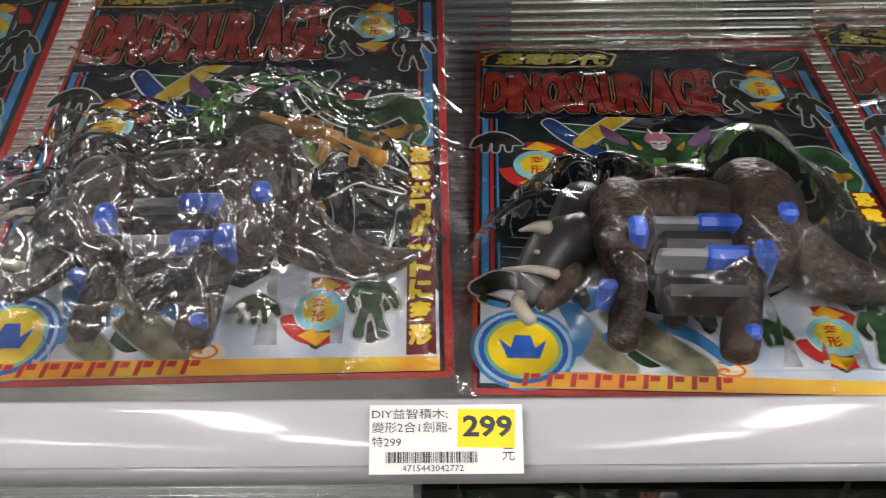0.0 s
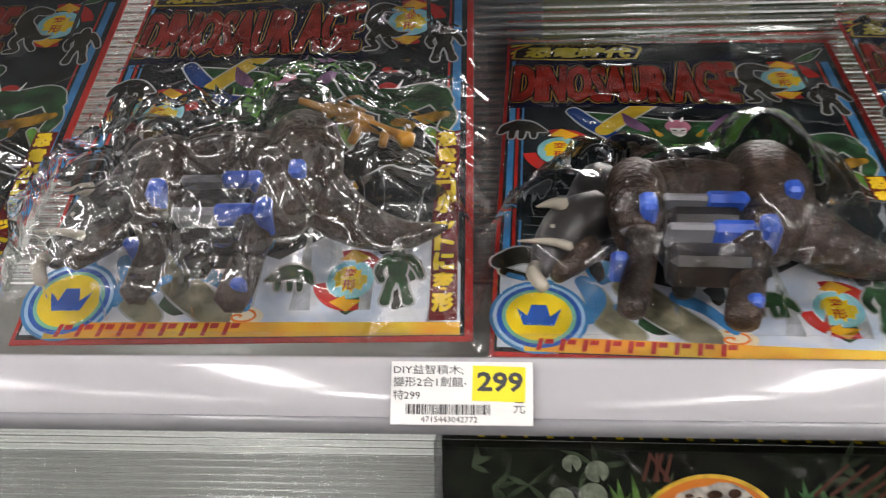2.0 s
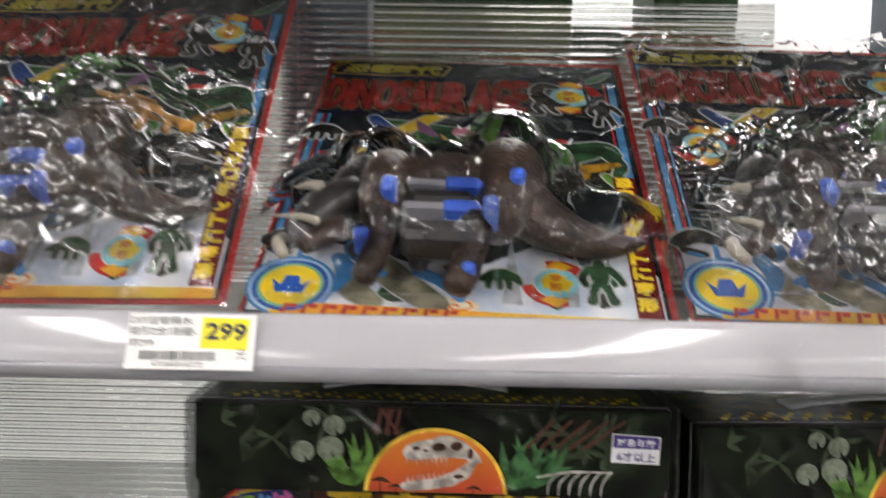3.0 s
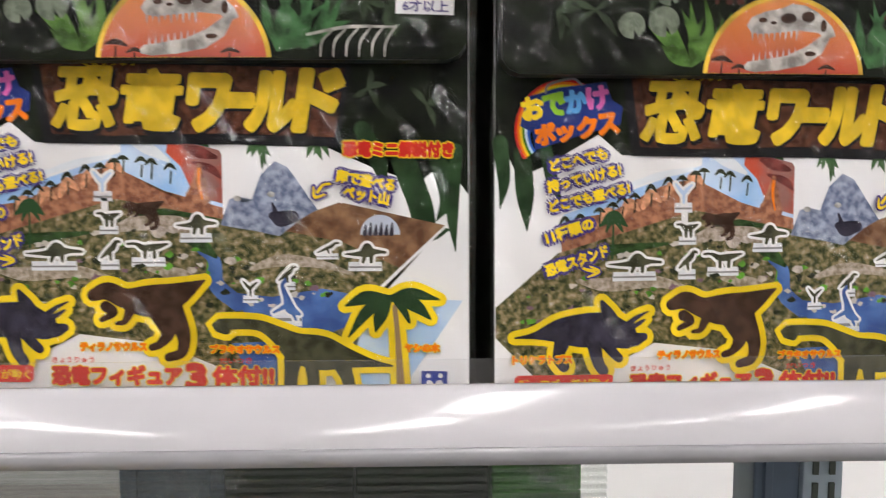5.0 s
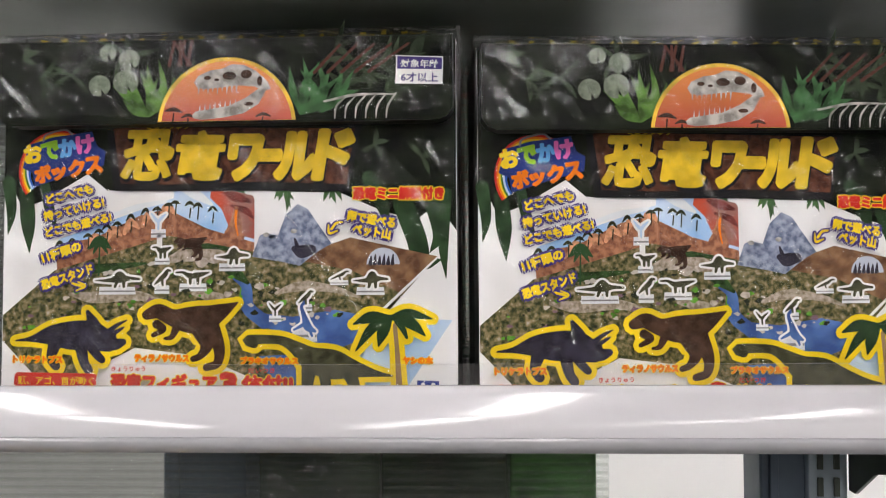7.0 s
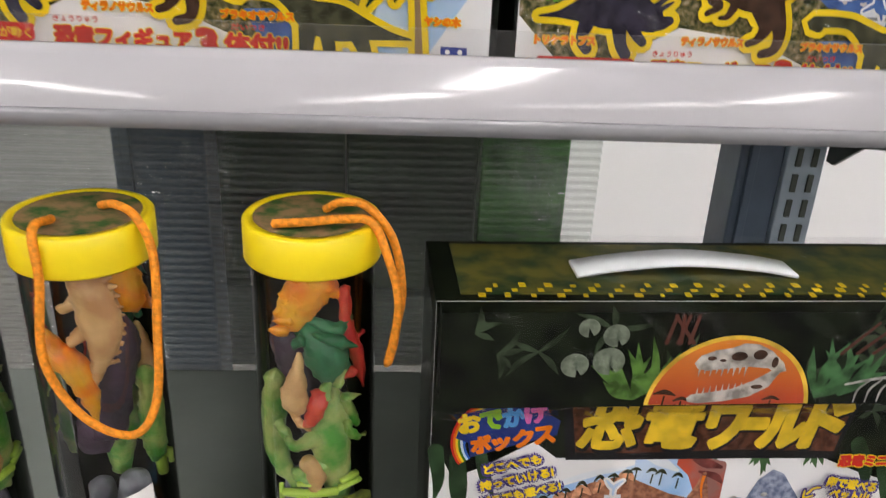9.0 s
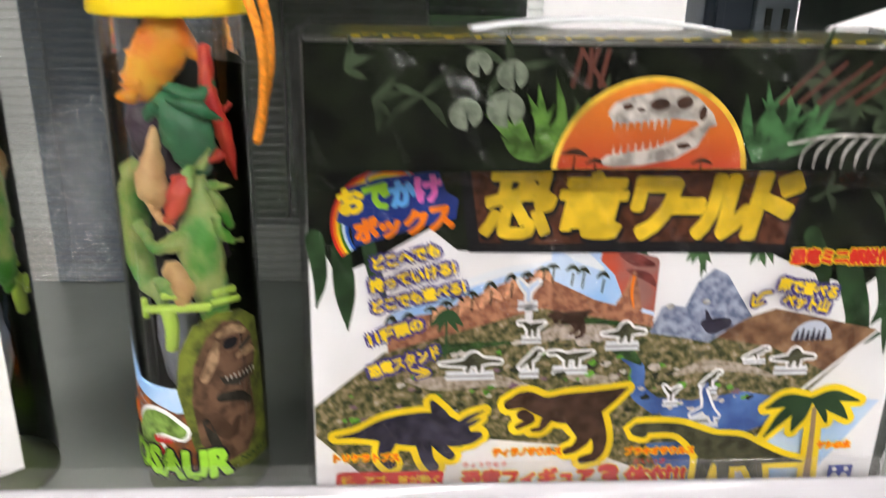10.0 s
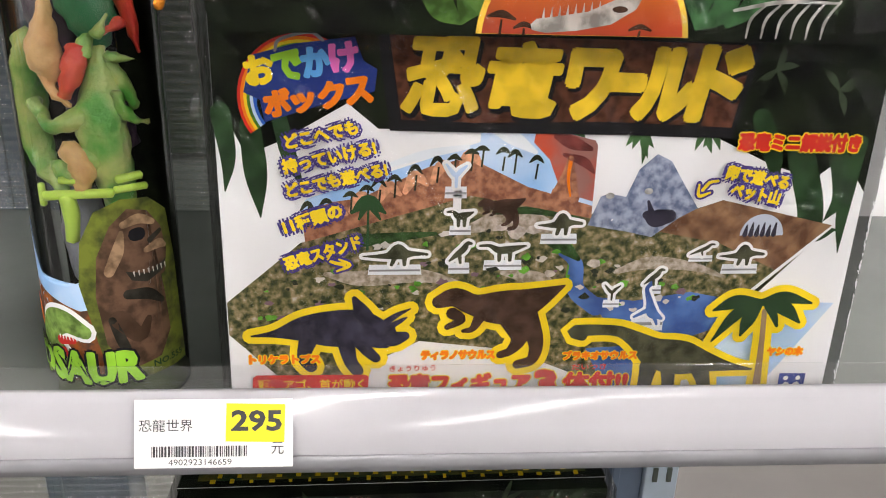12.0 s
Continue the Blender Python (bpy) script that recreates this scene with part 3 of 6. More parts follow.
def toy_box(m):
    t = thing("toy_box", m, "dark green and white boxed dinosaur play set in shrink film", "toy box", "boxed play sets")
    bm = box((-0.072, 0.0, -0.17), (0.2025, 0.072, 0.052), 0.0012)
    for f in bm.faces:
        f.material_index = 0 if f.normal.y < -0.7 else 1
    part("carton", bm, [WHITE, JUNGLE], t, "white card carton with dark green sides")
    rng = random.Random(4)
    # dark jungle printing over the upper part, with hanging leaves
    edge = [(-0.0715, -0.04), (-0.066, -0.034), (-0.06, -0.047), (-0.052, -0.03), (-0.046, -0.041), (-0.04, -0.03), (-0.02, -0.026), (-0.008, -0.036), (0.06, -0.036), (0.1, -0.038), (0.14, -0.039), (0.15, -0.036), (0.158, -0.05), (0.166, -0.042), (0.178, -0.056), (0.19, -0.046), (0.2018, -0.062)]
    print_poly("jungle_print", [(-0.0715, 0.0515)] + edge + [(0.2018, 0.0515)], JUNGLE, t, 1, "dark green jungle print")
    print_strokes("hanging_leaves", [
        [(-0.058, -0.035, 0.004), (-0.0565, -0.055, 0.0045), (-0.0555, -0.073, 0.0002)], [(-0.069, -0.03, 0.004), (-0.067, -0.048, 0.003), (-0.069, -0.062, 0.0002)],
        [(-0.047, -0.03, 0.003), (-0.043, -0.048, 0.003), (-0.038, -0.06, 0.0002)], [(0.17, -0.045, 0.006), (0.178, -0.066, 0.006), (0.182, -0.08, 0.005), (0.193, -0.079, 0.0002)],
        [(0.185, -0.04, 0.004), (0.192, -0.062, 0.0045), (0.186, -0.075, 0.0002)], [(0.15, -0.03, 0.004), (0.158, -0.046, 0.004), (0.1615, -0.062, 0.0002)],
        [(0.196, -0.04, 0.003), (0.194, -0.07, 0.003), (0.1955, -0.09, 0.0002)]], LEAF, t, 1.4)
    print_strokes("small_ferns", leaf_fan(rng, 0.1, -0.034, 0.016, 5, 235, 305, 0.0016) + leaf_fan(rng, 0.072, -0.035, 0.012, 4, 240, 300, 0.0014) + leaf_fan(rng, 0.128, -0.035, 0.012, 4, 240, 300, 0.0014), ink("fern", (0.05, 0.11, 0.04), vary=0.4), t, 2.2)
    for lo, hi, n in ((0.014, 0.044, 15), (-0.022, -0.008, 5)):
        sprays, broad = [], []
        for k in range(n):
            u, v = rng.uniform(-0.066, 0.192), rng.uniform(lo, hi)
            r = min(rng.uniform(0.012, 0.022), (v - 0.003) if lo > 0 else 0.012)
            sprays += leaf_fan(rng, u, v, r, 4, rng.uniform(0, 360), rng.uniform(360, 500), 0.0016)
            if k % 2:
                broad += leaf_fan(rng, u + 0.01, v, r, 2, rng.uniform(0, 360), rng.uniform(360, 460), 0.0036)
        print_strokes("broad_leaves", broad, ink("broad_leaf", (0.02, 0.032, 0.017), vary=0.5, scale=60), t, 1.4)
        print_strokes("jungle_leaves", sprays, ink("shade_leaf", (0.035, 0.052, 0.028), vary=0.6, scale=70), t, 1.9, label="dim green printed leaves")
    print_strokes("bright_fern", leaf_fan(rng, 0.022, 0.006, 0.03, 9, 55, 150, 0.0022) + leaf_fan(rng, 0.028, 0.012, 0.026, 7, 20, 130, 0.0018), ink("bright_leaf", (0.08, 0.17, 0.035), vary=0.5, scale=120), t, 14, label="light green printed fern")
    print_strokes("dark_fern", leaf_fan(rng, 0.124, 0.007, 0.028, 8, 25, 120, 0.0024) + leaf_fan(rng, 0.112, 0.006, 0.03, 6, 30, 100, 0.0022), ink("mid_leaf", (0.05, 0.13, 0.05), vary=0.5, scale=120), t, 14)
    tagged(print_strokes("red_twigs", [[(rng.uniform(0.03, 0.05), 0.036, 0.001), (rng.uniform(0.035, 0.05), 0.05, 0.0008)] for k in range(5)] + [[(0.12 + 0.008 * k, 0.03, 0.001), (0.135 + 0.01 * k, 0.046, 0.0007)] for k in range(5)], ink("twig", (0.1, 0.035, 0.025)), t, 15.5), kind="stuff")
    for u, v, r in ((-0.003, 0.044, 0.005), (0.010, 0.040, 0.0062), (-0.0078, 0.0246, 0.0066), (0.008, 0.0266, 0.0076), (-0.006, 0.0075, 0.0075)):
        print_poly("lily_pad", oval(u, v, r, r * 0.95, 20, 300, 640 - rng.uniform(0, 15)) + [(u, v)], LILY, t, 17)
    flap = [(-0.07, 0.0515), (-0.07, 0.0085), (-0.0665, 0.0035), (-0.061, 0.0014), (0.1915, 0.0014), (0.197, 0.0035), (0.2005, 0.0085), (0.2005, 0.0515)]
    bm = bmesh.new()
    back, front = ([bm.verts.new((u, y, v)) for u, v in flap] for y in (-0.0002, -FLAP))
    bm.faces.new(front)
    for k in range(len(flap)):
        bm.faces.new((back[k], back[(k + 1) % len(flap)], front[(k + 1) % len(flap)], front[k]))
    part("closing_flap", bm, JUNGLE, t, "dark green closing flap that stands proud")
    # sunset disc with the skull
    disc = oval(DISC_U, DISC_V, 0.041, 0.041, 36, 5, 175)
    print_poly("disc_rim", disc, ink("rim", (0.75, 0.5, 0.06), vary=0.3, scale=60), t, 19, "yellow rim")
    print_poly("sunset_disc", oval(DISC_U, DISC_V, 0.0388, 0.0388, 36, 5.5, 174.5), SUNSET, t, 20, "orange sunset disc")
    tagged(print_strokes("palm_shadows", [[(0.0365, 0.0026, 0.0005), (0.037, 0.0078, 0.0004)], [(0.0315, 0.0088, 0.0004), (0.037, 0.0098, 0.0014), (0.0425, 0.0078, 0.0004)], [(0.0455, 0.0026, 0.0005), (0.0455, 0.0048, 0.0004)], [(0.0415, 0.0048, 0.0004), (0.0455, 0.0063, 0.001), (0.0495, 0.0048, 0.0004)], [(0.0895, 0.0026, 0.0005), (0.09, 0.0048, 0.0004)], [(0.0855, 0.0048, 0.0004), (0.09, 0.0063, 0.001), (0.0945, 0.0048, 0.0004)]], DINO_BROWN, t, 21), kind="stuff")
    print_poly("skull", [(0.049, 0.0253), (0.0515, 0.0293), (0.0585, 0.0323), (0.0655, 0.0333), (0.0715, 0.0358), (0.0785, 0.0353), (0.0855, 0.0318), (0.0925, 0.0253), (0.0945, 0.0208), (0.0895, 0.0193), (0.0855, 0.0223), (0.0755, 0.0233), (0.0655, 0.0223), (0.0555, 0.0213), (0.051, 0.0223)], BONE, t, 22, "pale dinosaur skull print")
    print_poly("skull_jaw", [(0.048, 0.0063), (0.05, 0.0083), (0.0575, 0.0093), (0.0695, 0.0113), (0.0795, 0.0158), (0.0875, 0.0213), (0.0915, 0.0198), (0.0875, 0.0123), (0.0785, 0.0068), (0.0655, 0.0043), (0.0535, 0.0033), (0.0485, 0.0043)], BONE, t, 22)
    for u, v, a, b in ((0.08, 0.0298, 0.0034, 0.0026), (0.07, 0.029, 0.004, 0.0024), (0.057, 0.028, 0.0022, 0.0012), (0.088, 0.0256, 0.0016, 0.003), (0.0815, 0.0123, 0.003, 0.0012), (0.0625, 0.0268, 0.0016, 0.0008)):
        print_poly("skull_hollow", oval(u, v, a, b, 14), DINO_BROWN, t, 25)
    print_strokes("skull_teeth", [[(0.052 + 0.0028 * k, 0.0233, 0.0007), (0.0517 + 0.0028 * k, 0.0183 + 0.0012 * (k % 2), 0.0001)] for k in range(9)] + [[(0.0525 + 0.003 * k, 0.0078 + 0.0004 * k, 0.0006), (0.0527 + 0.003 * k, 0.0123 + 0.0004 * k, 0.0001)] for k in range(8)], BONE, t, 26)
    print_strokes("rib_bones", [[(0.132 + 0.006 * k, 0.0028, 0.0003), (0.133 + 0.006 * k, 0.010, 0.0006), (0.138 + 0.006 * k, 0.015 + 0.0005 * k, 0.0004)] for k in range(6)] + [[(0.126, 0.013, 0.0006), (0.145, 0.0165, 0.0008), (0.168, 0.0165, 0.0004)]], BONE, t, 19)
    # age notice
    print_poly("age_notice", [(0.168, 0.0392), (0.1952, 0.0378), (0.1945, 0.0218), (0.1673, 0.0226)], WHITE, t, 18)
    print_poly("age_notice_band", [(0.1686, 0.0386), (0.1946, 0.0372), (0.1943, 0.0305), (0.1683, 0.0312)], PURPLE, t, 19)
    print_text("age_lettering", "対象年齢", 0.1705, 0.032, 0.0218, 0.0048, WHITE, t, 20, tilt=-2, bold=0.015)
    print_text("age_lettering", "6才以上", 0.1705, 0.0236, 0.0215, 0.0055, PURPLE, t, 20, tilt=-2, bold=0.02)
    # title
    print_poly("title_plate", [(-0.0085, 0.0045), (0.06, 0.0028), (0.146, 0.0018), (0.1415, -0.02), (0.138, -0.0385), (0.09, -0.0375), (0.03, -0.037), (-0.0035, -0.0365), (-0.0065, -0.015)], BLACK, t, 28)
    print_poly("earth_plate", [(-0.004, 0.002), (0.06, 0.0008), (0.142, -0.001), (0.137, -0.034), (0.085, -0.032), (0.03, -0.033), (0.001, -0.032), (-0.002, -0.012)], BARK, t, 29, "reddish brown earth print")
    for ch, u, w, v, h in (("恐", 0.0012, 0.0312, -0.0295, 0.0295), ("竜", 0.0348, 0.0288, -0.0298, 0.0285), ("ワ", 0.0668, 0.0196, -0.0302, 0.0258), ("ー", 0.0838, 0.0136, -0.0185, 0.0048), ("ル", 0.0945, 0.0238, -0.0302, 0.0268), ("ド", 0.1172, 0.0235, -0.0303, 0.0285)):
        print_text("title_shadow", ch, u + 0.0009, v - 0.0016, w, h, BLACK, t, 30, tilt=-1.0, bold=0.02, shear=0.16, fat=0.0016)
        print_text("title_lettering", ch, u, v, w, h, GOLD, t, 32, tilt=-1.0, bold=0.02, shear=0.16, fat=0.0009 if ch in "恐竜" else 0.0017, label="bold gold title lettering")
    print_text("title_reading", "きょうりゅう", 0.0165, 0.0006, 0.0255, 0.0032, GOLD, t, 33, tilt=-1, bold=0.02)
    # carry-box badge with the rainbow
    for k, c in enumerate((RED, ORANGE, YELLOW, GREEN, SKY, BLUE)):
        print_poly("rainbow_band", oval(-0.0375, -0.024, 0.0245 - 0.0012 * k, 0.0245 - 0.0012 * k, 20, 215, 40) + oval(-0.0375, -0.024, 0.0233 - 0.0012 * k, 0.0233 - 0.0012 * k, 20, 40, 215), c, t, 34 + k)
    print_poly("badge_plate", [(-0.0595, -0.022), (-0.056, -0.008), (-0.04, -0.0035), (-0.017, -0.0005), (-0.0145, -0.009), (-0.0085, -0.0125), (-0.0095, -0.021), (-0.03, -0.0265), (-0.052, -0.0335), (-0.053, -0.025)], ink("navy", (0.02, 0.04, 0.2)), t, 41)
    print_strokes("badge_case", [[(-0.047, -0.006, 0.0006), (-0.045, -0.002, 0.0006), (-0.034, 0.0008, 0.0006), (-0.029, -0.002, 0.0006)]], GREY, t, 42)
    for k, (ch, c) in enumerate((("お", YELLOW), ("で", ink("lime", (0.3, 0.6, 0.04))), ("か", ink("azure", (0.12, 0.4, 0.8))), ("け", ink("pink", (0.75, 0.16, 0.5))))):
        print_text("badge_lettering", ch, -0.0575 + 0.0107 * k, -0.0195 + 0.0017 * k, 0.0104, 0.0106, c, t, 43, tilt=9, bold=0.02, fat=0.0006)
    for k, ch in enumerate("ボックス"):
        print_text("badge_lettering", ch, -0.051 + 0.0104 * k, -0.0315 + 0.0017 * k, 0.0098 if k != 1 else 0.0085, 0.0098 if k != 1 else 0.007, ORANGE, t, 43, tilt=9, bold=0.02, fat=0.0006)
    for body, u, v, w, h in (("どこへでも", -0.0438, -0.044, 0.0288, 0.0055), ("持っていける!", -0.0452, -0.0543, 0.0375, 0.0058), ("どこでも遊べる!", -0.044, -0.064, 0.041, 0.0058)):
        print_text("slogan", body, u, v, w, h, YELLOW, t, 44, tilt=13, bold=0.012, outline=(PURPLE, 0.0016), fat=0.0003)
    # play mat picture
    print_poly("play_mat", [(-0.0712, -0.1105), (-0.04, -0.084), (0.03, -0.062), (0.08, -0.071), (0.105, -0.077), (0.139, -0.0655), (0.1903, -0.077), (0.156, -0.109), (0.147, -0.125), (0.12, -0.15), (0.09, -0.152), (0.05, -0.135), (0.01, -0.13), (-0.03, -0.15), (-0.051, -0.1465), (-0.0712, -0.1255)], MEADOW, t, 2.6, "mottled meadow print")
    print_poly("earth_board", [(0.104, -0.078), (0.139, -0.0655), (0.1903, -0.077), (0.168, -0.098), (0.14, -0.085)], SAND, t, 3.6)
    print_poly("board_edge", [(0.1903, -0.077), (0.1903, -0.0785), (0.157, -0.1105), (0.156, -0.109)], WHITE, t, 3.7)
    print_poly("lake", [(0.088, -0.11), (0.105, -0.112), (0.13, -0.108), (0.15, -0.112), (0.147, -0.125), (0.12, -0.135), (0.1, -0.13), (0.09, -0.118)], LAKE, t, 4.4)
    print_poly("water", [(0.15, -0.1125), (0.199, -0.1143), (0.17, -0.157), (0.14, -0.16), (0.148, -0.13)], SKY, t, 4.5)
    print_poly("pond", [(0.085, -0.135), (0.11, -0.134), (0.115, -0.16), (0.095, -0.155)], LAKE, t, 4.6)
    print_strokes("clearing", [[(0.03, -0.078, 0.002), (0.045, -0.074, 0.005), (0.06, -0.076, 0.004), (0.07, -0.08, 0.001)], [(-0.03, -0.098, 0.001), (-0.015, -0.1, 0.0035), (0.01, -0.099, 0.003), (0.03, -0.104, 0.001)], [(0.045, -0.098, 0.001), (0.06, -0.101, 0.0035), (0.07, -0.106, 0.002)], [(0.095, -0.098, 0.001), (0.11, -0.094, 0.003), (0.13, -0.096, 0.002), (0.145, -0.101, 0.0006)]], ink("clearing", (0.5, 0.42, 0.36), second=(0.22, 0.18, 0.12), scale=330), t, 5.2)
    for u, v, r in ((0.05, -0.0795, 0.0042), (0.057, -0.0785, 0.003), (0.0435, -0.0775, 0.0025), (0.085, -0.094, 0.003), (0.066, -0.0985, 0.0025)):
        print_poly("boulder", jagged(rng, u, v, r, r * 0.7, 9, 0.2), ink("boulder", (0.62, 0.55, 0.5), second=(0.34, 0.28, 0.24), scale=260), t, 7.6)
    print_strokes("mat_hedge", [[(-0.03, -0.086, 0.001), (-0.018, -0.0835, 0.0028), (0.0, -0.0815, 0.002), (0.016, -0.08, 0.0008)], [(0.062, -0.083, 0.001), (0.071, -0.0865, 0.003), (0.078, -0.092, 0.001)], [(0.04, -0.071, 0.0008), (0.058, -0.07, 0.0018), (0.078, -0.074, 0.0008)]], ink("hedge", (0.03, 0.065, 0.02), vary=0.5, scale=220), t, 5.4)
    print_strokes("volcano_cone", [[(0.0695, -0.0645, 0.0065), (0.0705, -0.056, 0.0035), (0.071, -0.0475, 0.0012)]], CLIFF, t, 6.9)
    print_strokes("volcano_lava", [[(0.071, -0.0475, 0.0009), (0.0705, -0.056, 0.0007), (0.072, -0.064, 0.0004)]], ORANGE, t, 7.3)
    print_strokes("smoke", [[(0.064, -0.0385, 0.001), (0.071, -0.041, 0.0028), (0.079, -0.0435, 0.001)], [(0.068, -0.046, 0.0008), (0.0765, -0.049, 0.002), (0.0812, -0.0535, 0.0006)]], ink("smoke_dark", (0.16, 0.04, 0.035), vary=0.4, scale=120), t, 6.95)
    print_strokes("river", [[(0.07, -0.088, 0.002), (0.077, -0.094, 0.003), (0.078, -0.106, 0.004), (0.088, -0.115, 0.004)]], LAKE, t, 5)
    print_strokes("river_bank", [[(0.067, -0.079, 0.002), (0.075, -0.09, 0.002), (0.074, -0.1, 0.001)]], GREEN, t, 4.9)
    print_poly("backdrop_card", [(-0.0392, -0.068), (-0.037, -0.065), (0.033, -0.041), (0.0335, -0.0305), (0.0355, -0.0285), (0.0805, -0.04), (0.0818, -0.042), (0.0818, -0.073), (0.03, -0.063), (-0.038, -0.083)], SKY, t, 5.6)
    print_poly("backdrop_cliffs", [(-0.0392, -0.07), (-0.025, -0.066), (-0.015, -0.0645), (0.002, -0.058), (0.012, -0.0515), (0.024, -0.0485), (0.034, -0.05), (0.048, -0.058), (0.0818, -0.068), (0.0818, -0.0735), (0.03, -0.0635), (-0.038, -0.0835)], CLIFF, t, 6.3)
    print_strokes("cliff_faces", [[(-0.03 + 0.011 * k, -0.0745 + 0.0042 * k, 0.0012), (-0.026 + 0.011 * k, -0.0685 + 0.0044 * k, 0.0026), (-0.021 + 0.011 * k, -0.0715 + 0.0042 * k, 0.0008)] for k in range(6)], ink("cliff_light", (0.62, 0.3, 0.17), vary=0.3, scale=300), t, 6.45)
    print_strokes("cloud", [[(-0.01, -0.053, 0.0006), (0.01, -0.0465, 0.0018), (0.028, -0.043, 0.001)], [(0.038, -0.036, 0.001), (0.046, -0.039, 0.003), (0.056, -0.045, 0.001)]], ink("cloud_white", (0.75, 0.8, 0.85)), t, 6.0)
    print_poly("backdrop_volcano", [(0.056, -0.034), (0.0805, -0.04), (0.0818, -0.042), (0.0818, -0.066), (0.068, -0.062), (0.062, -0.048), (0.055, -0.041)], LAVA, t, 6.6)
    dots = [[(rng.uniform(-0.06, 0.14), rng.uniform(-0.118, -0.074), rng.uniform(0.0008, 0.0026)) for _ in range(1)] for _ in range(190)]
    for c, part_dots in ((GREEN, dots[:50]), (ink("scrub", (0.025, 0.03, 0.018)), dots[50:125]), (ink("pebble", (0.55, 0.5, 0.46)), dots[125:160]), (ink("heather", (0.2, 0.12, 0.16)), dots[160:])):
        bm = bmesh.new()
        for k, [(u, v, r)] in enumerate(part_dots):
            if v < -0.06 - 0.35 * abs(u - 0.03) - 0.012 and v > -0.13:
                flat(bm, [(u + r * rng.uniform(0.5, 1.4) * math.cos(a), v + r * rng.uniform(0.3, 0.9) * math.sin(a)) for a in np.linspace(0, 5.4, 9)], 6.8 + 0.02 * k)
        tagged(part("scrub_patches", bm, c, t), kind="stuff")
    trees = []
    for k in range(14):
        u = -0.035 + 0.007 * k + rng.uniform(-0.002, 0.002)
        v = -0.074 + 0.026 * min(1, max(0, (u + 0.035) / 0.07)) - (0.25 * max(0, u - 0.035))
        trees.append([(u, v - 0.003, 0.0004), (u + 0.0006, v + rng.uniform(0.002, 0.007), 0.0004)])
        trees.append([(u - 0.003, v + 0.004, 0.0003), (u, v + rng.uniform(0.005, 0.008), 0.0011), (u + 0.003, v + 0.004, 0.0003)])
    print_strokes("backdrop_trees", trees, ink("tree_dark", (0.03, 0.035, 0.02), vary=0.5), t, 7.2)
    print_poly("egg_mountain", [(0.0805, -0.0765), (0.085, -0.064), (0.0885, -0.0625), (0.0915, -0.066), (0.096, -0.064), (0.1005, -0.052), (0.1075, -0.0455), (0.114, -0.0485), (0.119, -0.056), (0.128, -0.069), (0.12, -0.0735), (0.109, -0.082), (0.098, -0.0795)], ROCK, t, 9, "grey blue rock print")
    print_strokes("mountain_cave", [[(0.106, -0.072, 0.002), (0.11, -0.0735, 0.004), (0.116, -0.0725, 0.003)], [(0.106, -0.066, 0.0006), (0.108, -0.0715, 0.0016)]], DINO_DARK, t, 10)
    for u, v in ((0.089, -0.0635), (0.1055, -0.0615)):
        print_poly("egg", oval(u, v, 0.0019, 0.0014, 12), BONE, t, 10.6)
    print_strokes("small_tyrant", [[(s[0] * 0.35 + 0.028, s[1] * 0.35 - 0.0285, s[2] * 0.4) for s in st] for st in TYRANT], DINO_BROWN, t, 8)
    print_strokes("mat_palm", [[(-0.0125, -0.087, 0.0006), (-0.012, -0.068, 0.0005)], [(-0.019, -0.071, 0.0005), (-0.012, -0.066, 0.003), (-0.005, -0.071, 0.0005)], [(-0.016, -0.074, 0.0004), (-0.012, -0.067, 0.002), (-0.007, -0.074, 0.0004)]], ink("palm_green", (0.03, 0.08, 0.03)), t, 8)
    stand(t, -0.001, -0.0905, 0.027, 0.011, SAIL)
    stand(t, 0.0262, -0.0895, 0.011, 0.012, RUNNER)
    stand(t, 0.045, -0.0888, 0.02, 0.011, LONGTAIL)
    stand(t, 0.0685, -0.077, 0.019, 0.011, SAIL)
    stand(t, 0.0262, -0.0735, 0.011, 0.010, LONGTAIL)
    print_poly("stand_post", [(0.0228, -0.071), (0.0262, -0.071), (0.0262, -0.06), (0.0228, -0.06)], WHITE, t, 8)
    stand(t, 0.0238, -0.056, 0.011, 0.012, WINGED, SKY)
    stand(t, 0.1326, -0.0885, 0.013, 0.007, RUNNER)
    stand(t, 0.151, -0.0915, 0.02, 0.011, SAIL)
    stand(t, 0.1124, -0.1015, 0.01, 0.010, RUNNER)
    stand(t, 0.112, -0.113, 0.018, 0.019, SWIMMER, LAKE)
    stand(t, 0.0945, -0.1085, 0.009, 0.009, WINGED)
    print_poly("stand_dome", oval(0.1585, -0.0815, 0.0098, 0.0098, 18, 0, 180), ink("dome", (0.5, 0.55, 0.65)), t, 8)
    print_strokes("dome_trees", [[(0.151 + 0.0026 * k, -0.081, 0.0012), (0.1515 + 0.0026 * k, -0.0765 + 0.001 * (k % 2), 0.0003)] for k in range(6)], DINO_DARK, t, 9)
    # figures with a yellow glow round them
    for nm, strokes, c, lay in (("triceratops", TRICERATOPS, DINO_DARK, 46), ("tyrannosaur", TYRANT, DINO_BROWN, 47), ("long_neck", LONG_NECK, DINO_OLIVE, 48)):
        print_strokes(nm + "_glow", strokes, YELLOW, t, lay, grow=0.0032, label="yellow glow outline")
        print_strokes(nm, strokes, c, t, lay + 4, label="dark printed dinosaur figure")
    print_strokes("palm_glow", PALM + FRONDS, YELLOW, t, 46, grow=0.0032)
    print_strokes("palm_trunk", PALM, ink("trunk", (0.3, 0.2, 0.11)), t, 51)
    print_strokes("palm_fronds", FRONDS, ink("frond", (0.02, 0.045, 0.02), vary=0.4), t, 52)
